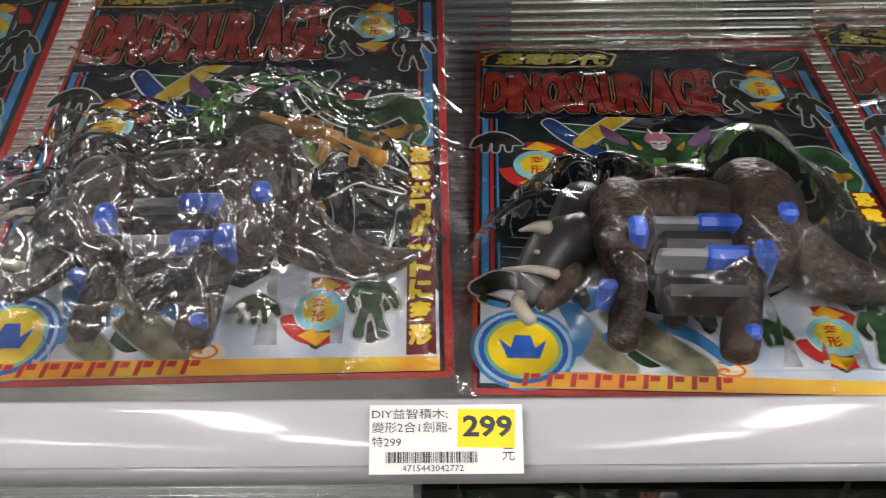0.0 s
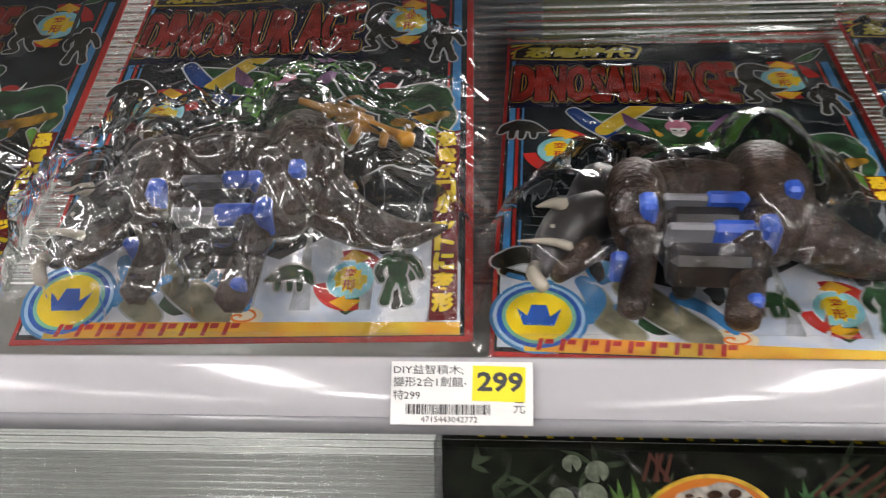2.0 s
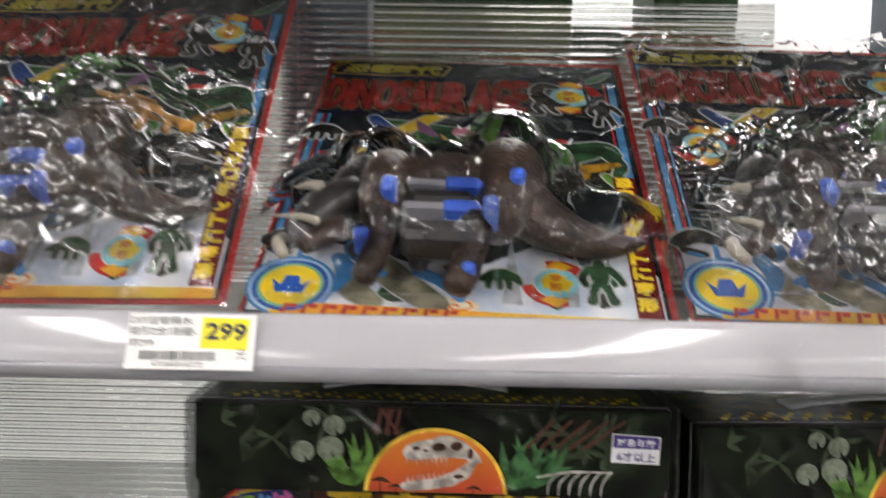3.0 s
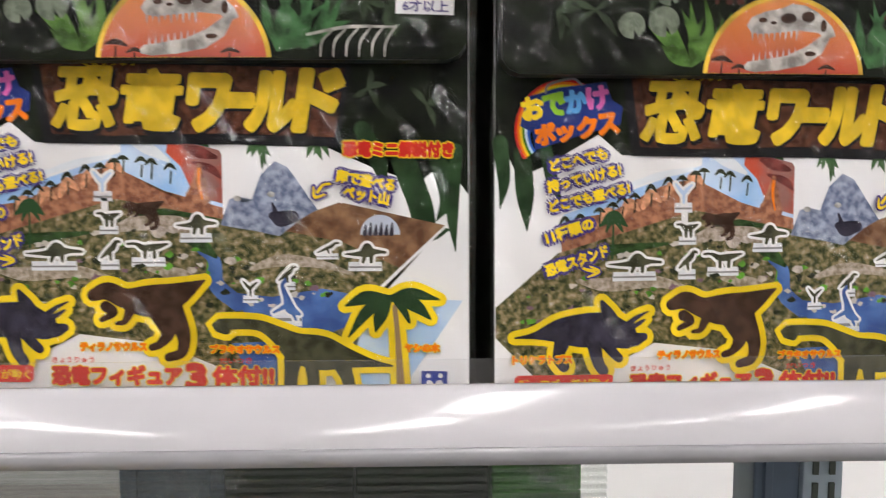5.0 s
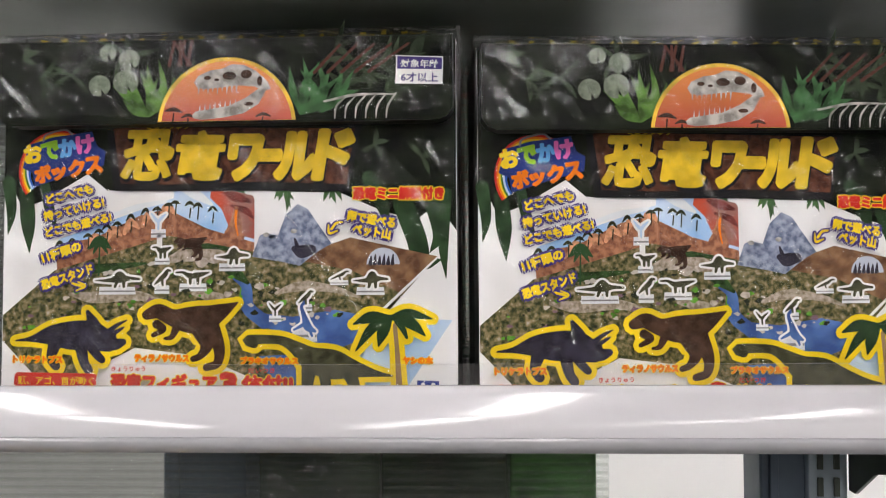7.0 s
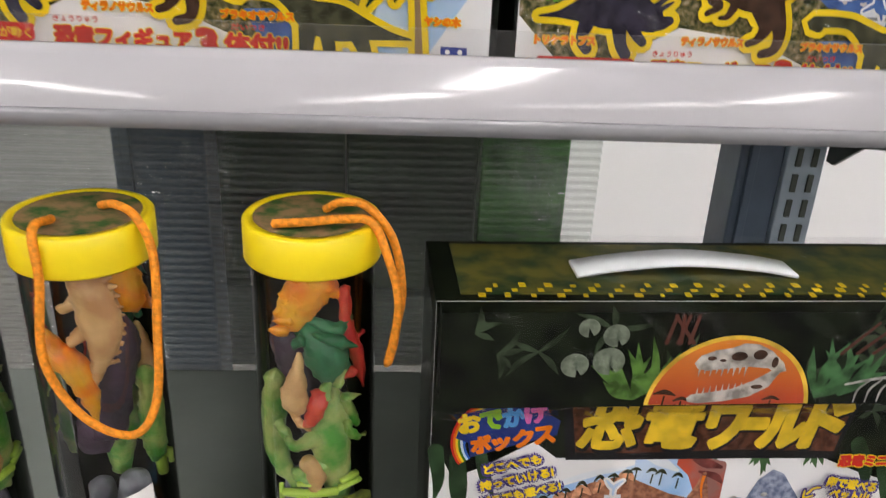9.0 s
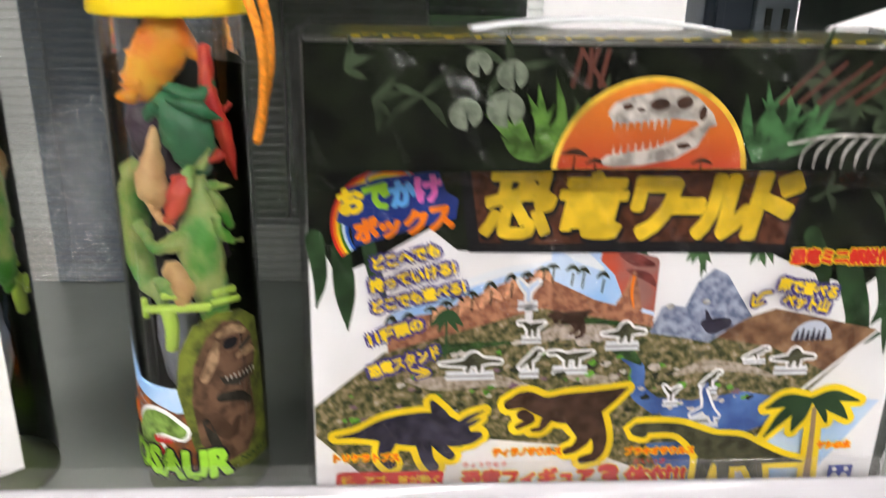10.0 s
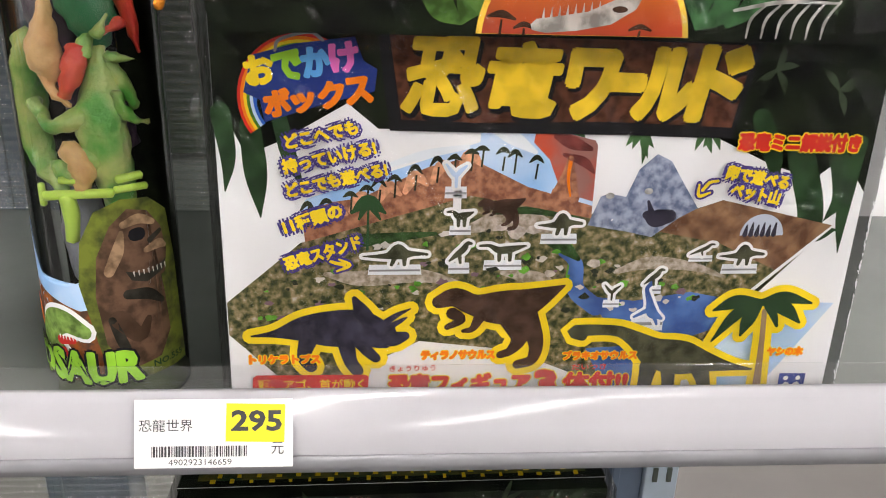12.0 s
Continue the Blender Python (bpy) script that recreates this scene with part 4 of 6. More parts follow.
    # captions
    for body, u, v, w in (("トリケラトプス", -0.063, -0.1385, 0.03), ("ティラノサウルス", 0.011, -0.138, 0.0325), ("ブラキオサウルス", 0.0746, -0.1395, 0.034), ("ヤシの木", 0.1702, -0.1395, 0.0172)):
        print_text("caption", body, u, v, w, 0.0042, ORANGE, t, 55, bold=0.02, outline=(YELLOW, 0.0003), fat=0.0003, tilt=-0.5)
    print_poly("red_bar", [(-0.062, -0.1455), (-0.0605, -0.1442), (-0.0135, -0.145), (-0.012, -0.146), (-0.0125, -0.152), (-0.0145, -0.1535), (-0.061, -0.1525), (-0.0625, -0.151)], RED, t, 54)
    print_text("bar_lettering", "頭、アゴ、首が動く", -0.06, -0.1515, 0.046, 0.0052, YELLOW, t, 56, bold=0.02, tilt=-0.8)
    print_text("reading", "きょうりゅう", -0.003, -0.1438, 0.0205, 0.003, RED, t, 56, bold=0.02)
    print_text("figure_lettering", "恐竜フィギュア", -0.003, -0.1545, 0.063, 0.0092, RED, t, 56, bold=0.01, fat=0.0006, outline=(YELLOW, 0.0005), tilt=-0.7)
    print_text("figure_count", "3", 0.0628, -0.1575, 0.009, 0.0125, RED, t, 57, bold=0.02, fat=0.0009, outline=(YELLOW, 0.0005))
    print_text("figure_lettering", "体付!!", 0.0758, -0.1555, 0.0295, 0.0092, RED, t, 57, bold=0.01, fat=0.0006, outline=(YELLOW, 0.0005))
    print_text("reading", "だいつき", 0.079, -0.1448, 0.016, 0.003, RED, t, 57, bold=0.02)
    print_text("guide_lettering", "恐竜ミニ解説付き", 0.1412, -0.0432, 0.053, 0.0072, RED, t, 50, bold=0.01, fat=0.0005, outline=(YELLOW, 0.0006), tilt=-0.6)
    print_text("mountain_lettering", "卵で遊べる", 0.1372, -0.0555, 0.0285, 0.0062, YELLOW, t, 50, bold=0.015, outline=(PURPLE, 0.0016), fat=0.0003, tilt=-10)
    print_text("mountain_lettering", "ペット山", 0.1405, -0.0632, 0.0222, 0.0062, YELLOW, t, 50, bold=0.015, outline=(PURPLE, 0.0016), fat=0.0003, tilt=-10)
    print_text("stand_lettering", "11種類の", -0.0455, -0.0795, 0.0245, 0.006, YELLOW, t, 50, bold=0.015, outline=(PURPLE, 0.0016), fat=0.0003, tilt=18)
    print_text("stand_lettering", "恐竜スタンド", -0.0455, -0.0955, 0.0325, 0.006, YELLOW, t, 50, bold=0.015, outline=(PURPLE, 0.0016), fat=0.0003, tilt=18)
    for strokes in ([[(-0.031, -0.087, 0.0005), (-0.0275, -0.0915, 0.0007), (-0.022, -0.093, 0.0009)], [(-0.0245, -0.0905, 0.0004), (-0.0198, -0.0932, 0.0008), (-0.0255, -0.096, 0.0004)]], [[(0.1345, -0.0565, 0.0006), (0.131, -0.0572, 0.0007), (0.1283, -0.0605, 0.0008)], [(0.1265, -0.0578, 0.0004), (0.127, -0.063, 0.0008), (0.132, -0.0615, 0.0004)]]):
        print_strokes("arrow_edge", strokes, PURPLE, t, 48.5, grow=0.0009)
        print_strokes("arrow", strokes, YELLOW, t, 50)
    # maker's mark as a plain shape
    print_poly("mark", [(0.1784, -0.149), (0.1912, -0.1493), (0.1912, -0.1625), (0.1784, -0.1622)], ink("mark_blue", (0.03, 0.05, 0.28)), t, 54)
    print_strokes("mark_shape", [[(0.1803, -0.161, 0.0011), (0.1822, -0.1545, 0.0011), (0.1848, -0.1585, 0.0011), (0.1874, -0.1545, 0.0011), (0.1893, -0.161, 0.0011)]], WHITE, t, 55)
    for u in (0.1818, 0.1878):
        print_poly("mark_dot", oval(u, -0.1515, 0.0012, 0.0012, 12), WHITE, t, 57)
    # top with its handle
    bm = bmesh.new()
    add_box(bm, (-0.06, 0.006, 0.0521), (0.19, 0.066, 0.0526))
    part("top_print", bm, ink("top_green", (0.03, 0.06, 0.025), second=(0.16, 0.14, 0.03), scale=70), t, "green and yellow jungle print")
    bm = bmesh.new()
    for k in range(58):
        u, d = -0.052 + 0.0041 * k, 0.003 + 0.005 * (k % 3)
        add_box(bm, (u, d, 0.0522), (u + rng.uniform(0.0015, 0.0038), d + rng.uniform(0.002, 0.0045), 0.053))
    tagged(part("top_bars", bm, YELLOW, t, "yellow printed bars"), kind="stuff")
    arc = [(-0.002, 0.03, 0.0535), (0.02, 0.032, 0.0562), (0.055, 0.034, 0.058), (0.09, 0.032, 0.0562), (0.11, 0.03, 0.0535)]
    q = curve_points(arc, 6)
    bm = bmesh.new()
    rows = []
    for c in q:
        rows.append([bm.verts.new((c[0], c[1] + dy, c[2] + dz)) for dy, dz in ((-0.009, 0.0), (0.009, 0.0), (0.009, 0.0018), (-0.009, 0.0018))])
    for a, b in zip(rows, rows[1:]):
        for i in range(4):
            bm.faces.new((a[i], a[(i + 1) % 4], b[(i + 1) % 4], b[i])).smooth = True
    bm.faces.new(rows[0])
    bm.faces.new(rows[-1][::-1])
    part("handle", bm, mat("handle_plastic", (0.62, 0.65, 0.66), 0.35, vary=0.03), t, "arched pale grey plastic handle")
    # shrink film round the carton
    for o, du, dv, nu, nv, amp, fr, out, sd in (
            ((-0.0745, -0.0045, -0.1725), (0.2795, 0, 0), (0, 0, 0.227), 140, 115, 0.0036, 22, (0, -1, 0), 0.0), ((-0.0745, -0.0045, 0.0545), (0.2795, 0, 0), (0, 0.079, 0), 24, 8, 0.001, 30, (0, 0, 1), 3.0),
            ((-0.0745, 0.0745, -0.1725), (0, -0.079, 0), (0, 0, 0.227), 8, 24, 0.001, 30, (-1, 0, 0), 5.0), ((0.205, -0.0045, -0.1725), (0, 0.079, 0), (0, 0, 0.227), 8, 24, 0.001, 30, (1, 0, 0), 7.0)):
        bm = wrinkled(bmesh.new(), o, du, dv, nu, nv, amp, fr, out, sd)
        for v in bm.verts:
            v.co.y -= FLAP * min(1.0, max(0.0, (v.co.z + 0.008) / 0.012)) * (v.co.y < -0.003)
        part("shrink_film", bm, SHRINK, t, "glossy clear shrink film")
    for o in t.children:
        if o.name.split(".")[0] not in ("closing_flap", "shrink_film", "handle", "top_print", "top_bars", "carton") and min(v.co.z for v in o.data.vertices) > 0.0012:
            o.location.y = -FLAP
    return t


play_set = toy_box(pose(0, 0.0, 0, -1.5, 0, -0.7))
copy_thing(play_set, pose(0.2856, 0.0, -0.007, -1.5, 0, 4.7))
copy_thing(play_set, pose(0.2488, -0.0785, -0.3014, -1.2, 0, 1.7))
copy_thing(play_set, pose(0.187, 0.03, -0.645, 0, 0, 1.0))



# ---- price tags ----
def price_tag(m, lines, price, digits, label):
    t = thing("price_tag", m, label, "price tag", "price tags")
    part("paper", box((-0.033, 0.0, -0.0145), (0.033, 0.0005, 0.0145), 0.0001, 1), PAPER, t)
    print_poly("price_field", [(0.0052, 0.0128), (0.0298, 0.0122), (0.0294, -0.0040), (0.0048, -0.0034)], TAG_YELLOW, t, 3, "bright yellow price field")
    print_text("price", price, 0.0072, 0.0008, 0.0212, 0.0092, TAG_INK, t, 6, bold=0.03, tilt=-0.5)
    for body, u, v, w, h in lines:
        print_text("lettering", body, u, v, w, h, TAG_INK, t, 6)
    print_text("lettering", "元", 0.024, -0.009, 0.0052, 0.0052, TAG_INK, t, 6)
    rng = random.Random(len(digits) + int(price))
    u = -0.0258
    bm = bmesh.new()
    while u < 0.0135:
        w = rng.choice((0.0003, 0.0003, 0.0006, 0.0009))
        flat(bm, [(u, -0.0098), (u + w, -0.0098), (u + w, -0.0052), (u, -0.0052)], 6)
        u += w + rng.choice((0.0003, 0.0004, 0.0006))
    tagged(part("barcode", bm, TAG_INK, t, "black printed barcode"), kind="stuff")
    print_text("digits", digits, -0.0188, -0.0133, 0.0262, 0.0026, TAG_INK, t, 6)


price_tag(pose(-0.058, -0.0528, 0.0955, -21, 0, 0), (("DIY益智積木;", -0.0318, 0.0085, 0.0325, 0.0044), ("變形2合1劍龍-", -0.0318, 0.0028, 0.0342, 0.0046), ("特299", -0.0318, -0.0032, 0.0125, 0.0044)), "299", "4715443042772", "white paper price tag with yellow field on the shelf rail")
price_tag(pose(0.172, -0.1008, -0.4645, -21, 0, 0), (("恐龍世界", -0.031, 0.001, 0.0222, 0.0052),), "295", "4902923146659", "cream paper price tag with yellow field on the shelf rail")


# ---- bagged robot dinosaur ----
CARD_GREY = ink("card_grey", (0.032, 0.042, 0.047), second=(0.005, 0.007, 0.009), scale=30)
CARD_BLUE = ink("card_blue", (0.06, 0.25, 0.55), vary=0.2)
CARD_RED = ink("card_red", (0.5, 0.03, 0.025), vary=0.1)
TITLE_RED = ink("title_red", (0.36, 0.03, 0.02), second=(0.2, 0.018, 0.012), scale=60)
ROBOT_GREEN = ink("robot_green", (0.04, 0.13, 0.05), second=(0.015, 0.03, 0.015), scale=60)
ROBOT_LIME = ink("robot_lime", (0.12, 0.32, 0.05), vary=0.4, scale=80)
ROBOT_DARK = ink("robot_dark", (0.03, 0.028, 0.022), vary=0.5, scale=70)
GUN_GOLD = ink("gun_gold", (0.34, 0.18, 0.015), vary=0.4, scale=90)
EDGE_WHITE = ink("edge_white", (0.4, 0.42, 0.42), vary=0.15)
STEEL_PRINT = ink("steel_print", (0.075, 0.085, 0.095), vary=0.4, scale=60)
TEAL = ink("teal", (0.25, 0.6, 0.68), vary=0.2)
BROWN_TOY = mat("brown_toy_plastic", (0.05, 0.028, 0.018), 0.38, second=(0.016, 0.01, 0.007), scale=75, bump=1.0, bump_scale=330)
BLUE_TOY = mat("blue_toy_plastic", (0.035, 0.11, 0.55), 0.3, vary=0.1)
GREY_TOY = mat("grey_toy_plastic", (0.24, 0.24, 0.26), 0.3, vary=0.1)
IVORY_TOY = mat("ivory_toy_plastic", (0.36, 0.33, 0.27), 0.35, vary=0.1)
# dark plastic of the head, also used for the painted shade under the body
DARK_TOY_AND_SHADE = mat("dark_toy_plastic_and_shade", (0.03, 0.028, 0.028), 0.35, vary=0.2)


def emblem(t, u, v, r, lay):
    """Round change emblem: red arc arrows, a teal disc and a yellow star with two characters."""
    for a0, a1 in ((8, 108), (188, 288)):
        print_poly("emblem_arc", oval(u, v, r, r, 12, a0, a1) + oval(u, v, r * 0.66, r * 0.66, 12, a1, a0), CARD_RED, t, lay + 1)
    print_poly("emblem_disc", oval(u, v, r * 0.62, r * 0.62, 22), TEAL, t, lay + 0.5)
    print_poly("emblem_star", [(u + r * (0.46 if k % 2 else 0.3) * math.cos(k * math.pi / 11), v + r * (0.46 if k % 2 else 0.3) * math.sin(k * math.pi / 11)) for k in range(22)], YELLOW, t, lay + 2)
    for k, ch in enumerate("変形"):
        print_text("emblem_lettering", ch, u - r * 0.2, v + r * (0.02 - 0.36 * k), r * 0.36, r * 0.34, CARD_RED, t, lay + 4, bold=0.02)
    for sgn in (1, -1):
        q = [(-0.35, 0.66), (0.05, 0.8), (0.02, 1.02), (0.5, 0.72), (0.1, 0.5), (0.08, 0.64)]
        print_poly("emblem_arrow", [(u + sgn * r * a, v + sgn * r * b) for a, b in q], ink("arrow_gold", (0.8, 0.45, 0.02), vary=0.15), t, lay + 3)


def edged_strokes(t, nm, strokes, material, lay, g=0.0013, label=""):
    """A printed figure with a white cut-out line round it."""
    print_strokes(nm + "_edge", strokes, EDGE_WHITE, t, lay, grow=g)
    print_strokes(nm, strokes, material, t, lay + 1.6, label=label)


def moved(strokes, u, v, k=1.0, flip=False):
    return [[(u + (-k if flip else k) * a, v + k * b, k * c) for a, b, c in s] for s in strokes]


# small print figures, about 4 cm across, round their own centre
WALKING_BEAST = [[(-0.018, -0.006, 0.002), (-0.012, 0.002, 0.005), (0.0, 0.005, 0.0075), (0.01, 0.001, 0.006), (0.019, -0.003, 0.001)], [(-0.008, -0.002, 0.003), (-0.009, -0.012, 0.0022)], [(0.0, -0.001, 0.003), (-0.001, -0.012, 0.0022)], [(0.009, -0.002, 0.003), (0.009, -0.011, 0.002)], [(-0.012, 0.006, 0.001), (-0.004, 0.011, 0.0015), (0.006, 0.008, 0.001)]]
STANDING_TYRANT = [[(-0.008, 0.016, 0.003), (0.002, 0.018, 0.0045), (0.006, 0.008, 0.005), (0.002, -0.002, 0.006), (-0.008, -0.01, 0.003), (-0.016, -0.009, 0.0005)], [(0.002, -0.004, 0.004), (0.007, -0.014, 0.0025), (0.003, -0.022, 0.002), (0.009, -0.024, 0.0015)], [(-0.002, -0.006, 0.004), (-0.004, -0.016, 0.0022), (-0.008, -0.022, 0.0018)], [(0.007, 0.004, 0.0018), (0.013, 0.001, 0.001)]]
STANDING_ROBOT = [[(0.0, 0.016, 0.0032), (0.0, 0.004, 0.006), (0.0, -0.004, 0.0045)], [(-0.006, 0.01, 0.003), (-0.011, 0.001, 0.0025), (-0.009, -0.006, 0.002)], [(0.006, 0.01, 0.003), (0.011, 0.003, 0.0025), (0.014, -0.004, 0.0018)], [(-0.003, -0.006, 0.003), (-0.005, -0.014, 0.0024), (-0.006, -0.021, 0.0032)], [(0.003, -0.006, 0.003), (0.005, -0.014, 0.0024), (0.007, -0.021, 0.0032)]]


def bag_card(t):
    """Printed backing card, 25 by 33.5 cm, lower left corner at the origin."""
    rng = random.Random(11)
    part("backing_card", box((0.0, 0.0, 0.0), (0.25, 0.0012, 0.335), 0.0003, 1), CARD_RED, t, "red-edged printed backing card")
    print_poly("card_ground", [(0.0025, 0.003), (0.2455, 0.003), (0.2455, 0.330), (0.0025, 0.330)], CARD_GREY, t, 2)
    for u0, u1, c in ((0.0045, 0.0085, CARD_BLUE), (0.0095, 0.0115, CARD_RED), (0.236, 0.2415, CARD_BLUE), (0.0135, 0.0148, CARD_BLUE), (0.2325, 0.234, CARD_RED)):
        print_poly("edge_stripe", [(u0, 0.03), (u1, 0.03), (u1, 0.3), (u0, 0.3)], c, t, 3)
    for k in range(24):
        u, v = rng.uniform(0.02, 0.21), rng.uniform(0.085, 0.25)
        print_poly("steel_plate", [(u, v), (u + rng.uniform(0.01, 0.03), v + rng.uniform(-0.004, 0.004)), (u + rng.uniform(0.01, 0.03), v + rng.uniform(0.01, 0.03)), (u - rng.uniform(0, 0.006), v + rng.uniform(0.01, 0.03))], rng.choice((CARD_GREY, STEEL_PRINT, ROBOT_DARK)), t, 4 + 0.1 * k)
    tagged(print_strokes("speed_lines", [[(0.016, v, 0.0002), (0.016 + rng.uniform(0.02, 0.05), v + rng.uniform(-0.004, 0.004), 0.0009), (0.016 + rng.uniform(0.06, 0.1), v + rng.uniform(-0.008, 0.008), 0.0001)] for v in np.linspace(0.095, 0.145, 7)], ink("steel_light", (0.3, 0.33, 0.36), vary=0.3), t, 6.8), kind="stuff")
    print_poly("pale_ground", [(0.004, 0.006), (0.243, 0.006), (0.243, 0.05), (0.225, 0.075), (0.2, 0.06), (0.17, 0.075), (0.14, 0.055), (0.12, 0.062), (0.09, 0.05), (0.07, 0.07), (0.05, 0.06), (0.03, 0.068), (0.02, 0.078), (0.004, 0.06)], ink("pale_burst", (0.82, 0.84, 0.87), second=(0.5, 0.6, 0.74), scale=40), t, 7, "pale burst print")
    for k in range(6):
        a = rng.uniform(0.02, 0.22)
        print_poly("pale_ray", [(a, 0.02), (a + 0.006, 0.02), (a + rng.uniform(-0.01, 0.02), rng.uniform(0.09, 0.12))], ink("ray_grey", (0.42, 0.46, 0.5), vary=0.3, scale=80), t, 7.1 + 0.05 * k)
    # large green robot behind the title
    edged_strokes(t, "robot_body", [[(0.055, 0.222, 0.006), (0.085, 0.212, 0.012), (0.12, 0.196, 0.022), (0.155, 0.205, 0.014), (0.175, 0.222, 0.006)], [(0.1, 0.19, 0.014), (0.118, 0.165, 0.02), (0.14, 0.185, 0.014)]], ROBOT_GREEN, 8, label="dark green printed robot")
    edged_strokes(t, "robot_beam", [[(0.0695, 0.205, 0.006), (0.085, 0.222, 0.006), (0.106, 0.243, 0.006)]], ink("robot_yellow", (0.55, 0.38, 0.03), vary=0.2), 11)
    edged_strokes(t, "robot_limb", [[(0.05, 0.228, 0.005), (0.062, 0.212, 0.006), (0.084, 0.19, 0.005)], [(0.078, 0.196, 0.003), (0.095, 0.192, 0.003)]], ink("limb_blue", (0.02, 0.06, 0.22), vary=0.3), 10)
    for k in range(5):
        print_strokes("robot_chest", [[(0.096 + 0.004 * k, 0.187 - 0.005 * k, 0.0016), (0.118, 0.181 - 0.005 * k, 0.002), (0.14 - 0.004 * k, 0.187 - 0.005 * k, 0.0016)]], ROBOT_LIME, t, 13 + 0.4 * k)
    for sgn in (-1, 1):
        print_strokes("robot_shoulder", [[(0.12 + sgn * 0.022, 0.206, 0.003), (0.12 + sgn * 0.03, 0.214, 0.005), (0.12 + sgn * 0.036, 0.226, 0.001)]], ink("violet_print", (0.16, 0.08, 0.16), vary=0.4), t, 13)
        print_strokes("robot_ear", [[(0.12 + sgn * 0.013, 0.2, 0.0022), (0.12 + sgn * 0.017, 0.207, 0.0005)]], GUN_GOLD, t, 14)
    print_poly("robot_helmet", oval(0.12, 0.2105, 0.0088, 0.008, 14), ink("helmet_pink", (0.45, 0.16, 0.24), vary=0.3), t, 14)
    print_poly("robot_face", [(0.1145, 0.2085), (0.1255, 0.2085), (0.1248, 0.201), (0.12, 0.1975), (0.1152, 0.201)], ink("face_white", (0.6, 0.58, 0.58), vary=0.3, scale=200), t, 15)
    print_strokes("robot_eyes", [[(0.116, 0.2055, 0.0006), (0.1185, 0.2048, 0.0006)], [(0.1215, 0.2048, 0.0006), (0.124, 0.2055, 0.0006)]], BLACK, t, 16)
    print_strokes("robot_crest", [[(0.117, 0.217, 0.0012), (0.115, 0.222, 0.0003)], [(0.123, 0.217, 0.0012), (0.125, 0.222, 0.0003)]], WHITE, t, 16)
    # second robot, its gun and the beast below it
    edged_strokes(t, "robot_second", [[(0.158, 0.216, 0.005), (0.172, 0.198, 0.009), (0.195, 0.186, 0.013), (0.222, 0.194, 0.01), (0.232, 0.186, 0.005)], [(0.2, 0.184, 0.009), (0.196, 0.168, 0.007), (0.202, 0.156, 0.005)], [(0.224, 0.19, 0.006), (0.234, 0.172, 0.005), (0.231, 0.16, 0.004)]], ROBOT_GREEN, 10)
    print_poly("robot_red_helm", oval(0.192, 0.2, 0.0072, 0.006, 12, 0, 180), CARD_RED, t, 13)
    print_strokes("robot_horns", [[(0.185, 0.2, 0.0012), (0.182, 0.208, 0.0004)], [(0.199, 0.2, 0.0012), (0.202, 0.208, 0.0004)]], WHITE, t, 14)
    print_strokes("robot_gun", [[(0.2, 0.166, 0.004), (0.216, 0.1675, 0.005), (0.232, 0.173, 0.003)], [(0.21, 0.164, 0.003), (0.208, 0.155, 0.002)], [(0.218, 0.172, 0.0014), (0.226, 0.175, 0.0014)]], GUN_GOLD, t, 14)
    edged_strokes(t, "lime_guard", [[(0.163, 0.172, 0.001), (0.168, 0.16, 0.006), (0.172, 0.146, 0.002)], [(0.222, 0.158, 0.003), (0.23, 0.146, 0.004)]], ROBOT_LIME, 12)
    edged_strokes(t, "side_beast", [[(0.152, 0.116, 0.006), (0.17, 0.124, 0.011), (0.19, 0.138, 0.012), (0.21, 0.135, 0.007), (0.232, 0.127, 0.0025)], [(0.205, 0.13, 0.004), (0.224, 0.12, 0.001)], [(0.176, 0.145, 0.002), (0.186, 0.156, 0.003), (0.197, 0.148, 0.002)]], ROBOT_DARK, 14)
    for k in range(9):
        u, v = rng.uniform(0.055, 0.225), rng.uniform(0.1, 0.16)
        print_poly("machine_part", jagged(rng, u, v, rng.uniform(0.005, 0.012), rng.uniform(0.004, 0.01), 9, 0.45), (ROBOT_GREEN, ROBOT_DARK, GUN_GOLD, STEEL_PRINT)[k % 4], t, 7.4 + 0.06 * k)
    for k in range(16):
        u, v = rng.uniform(0.06, 0.16), rng.uniform(0.155, 0.222)
        print_poly("armour_plate", jagged(rng, u, v, rng.uniform(0.003, 0.008), rng.uniform(0.003, 0.007), 7, 0.4), (ROBOT_DARK, ROBOT_GREEN, STEEL_PRINT, ROBOT_LIME)[k % 4], t, 10.2 + 0.06 * k)
    for k in range(12):
        u, v = rng.uniform(0.03, 0.225), rng.uniform(0.018, 0.07)
        print_poly("leg_part", jagged(rng, u, v, rng.uniform(0.004, 0.01), rng.uniform(0.004, 0.011), 8, 0.45), (ROBOT_DARK, CARD_BLUE, ROBOT_GREEN, STEEL_PRINT)[k % 4], t, 8 + 0.06 * k)
    # change emblems with their before and after figures
    emblem(t, 0.204, 0.273, 0.0265, 16)
    emblem(t, 0.040, 0.180, 0.0255, 16)
    emblem(t, 0.182, 0.04, 0.021, 16)
    edged_strokes(t, "dark_tyrant", moved(STANDING_TYRANT, 0.184, 0.27, 1.15, True), ROBOT_DARK, 22)
    edged_strokes(t, "dark_robot", moved(STANDING_ROBOT, 0.229, 0.249, 0.95), ROBOT_DARK, 22)
    print_strokes("robot_blade", [[(0.216, 0.316, 0.0004), (0.217, 0.285, 0.0016), (0.2185, 0.256, 0.0014)]], ink("blade_dark", (0.05, 0.055, 0.06)), t, 25)
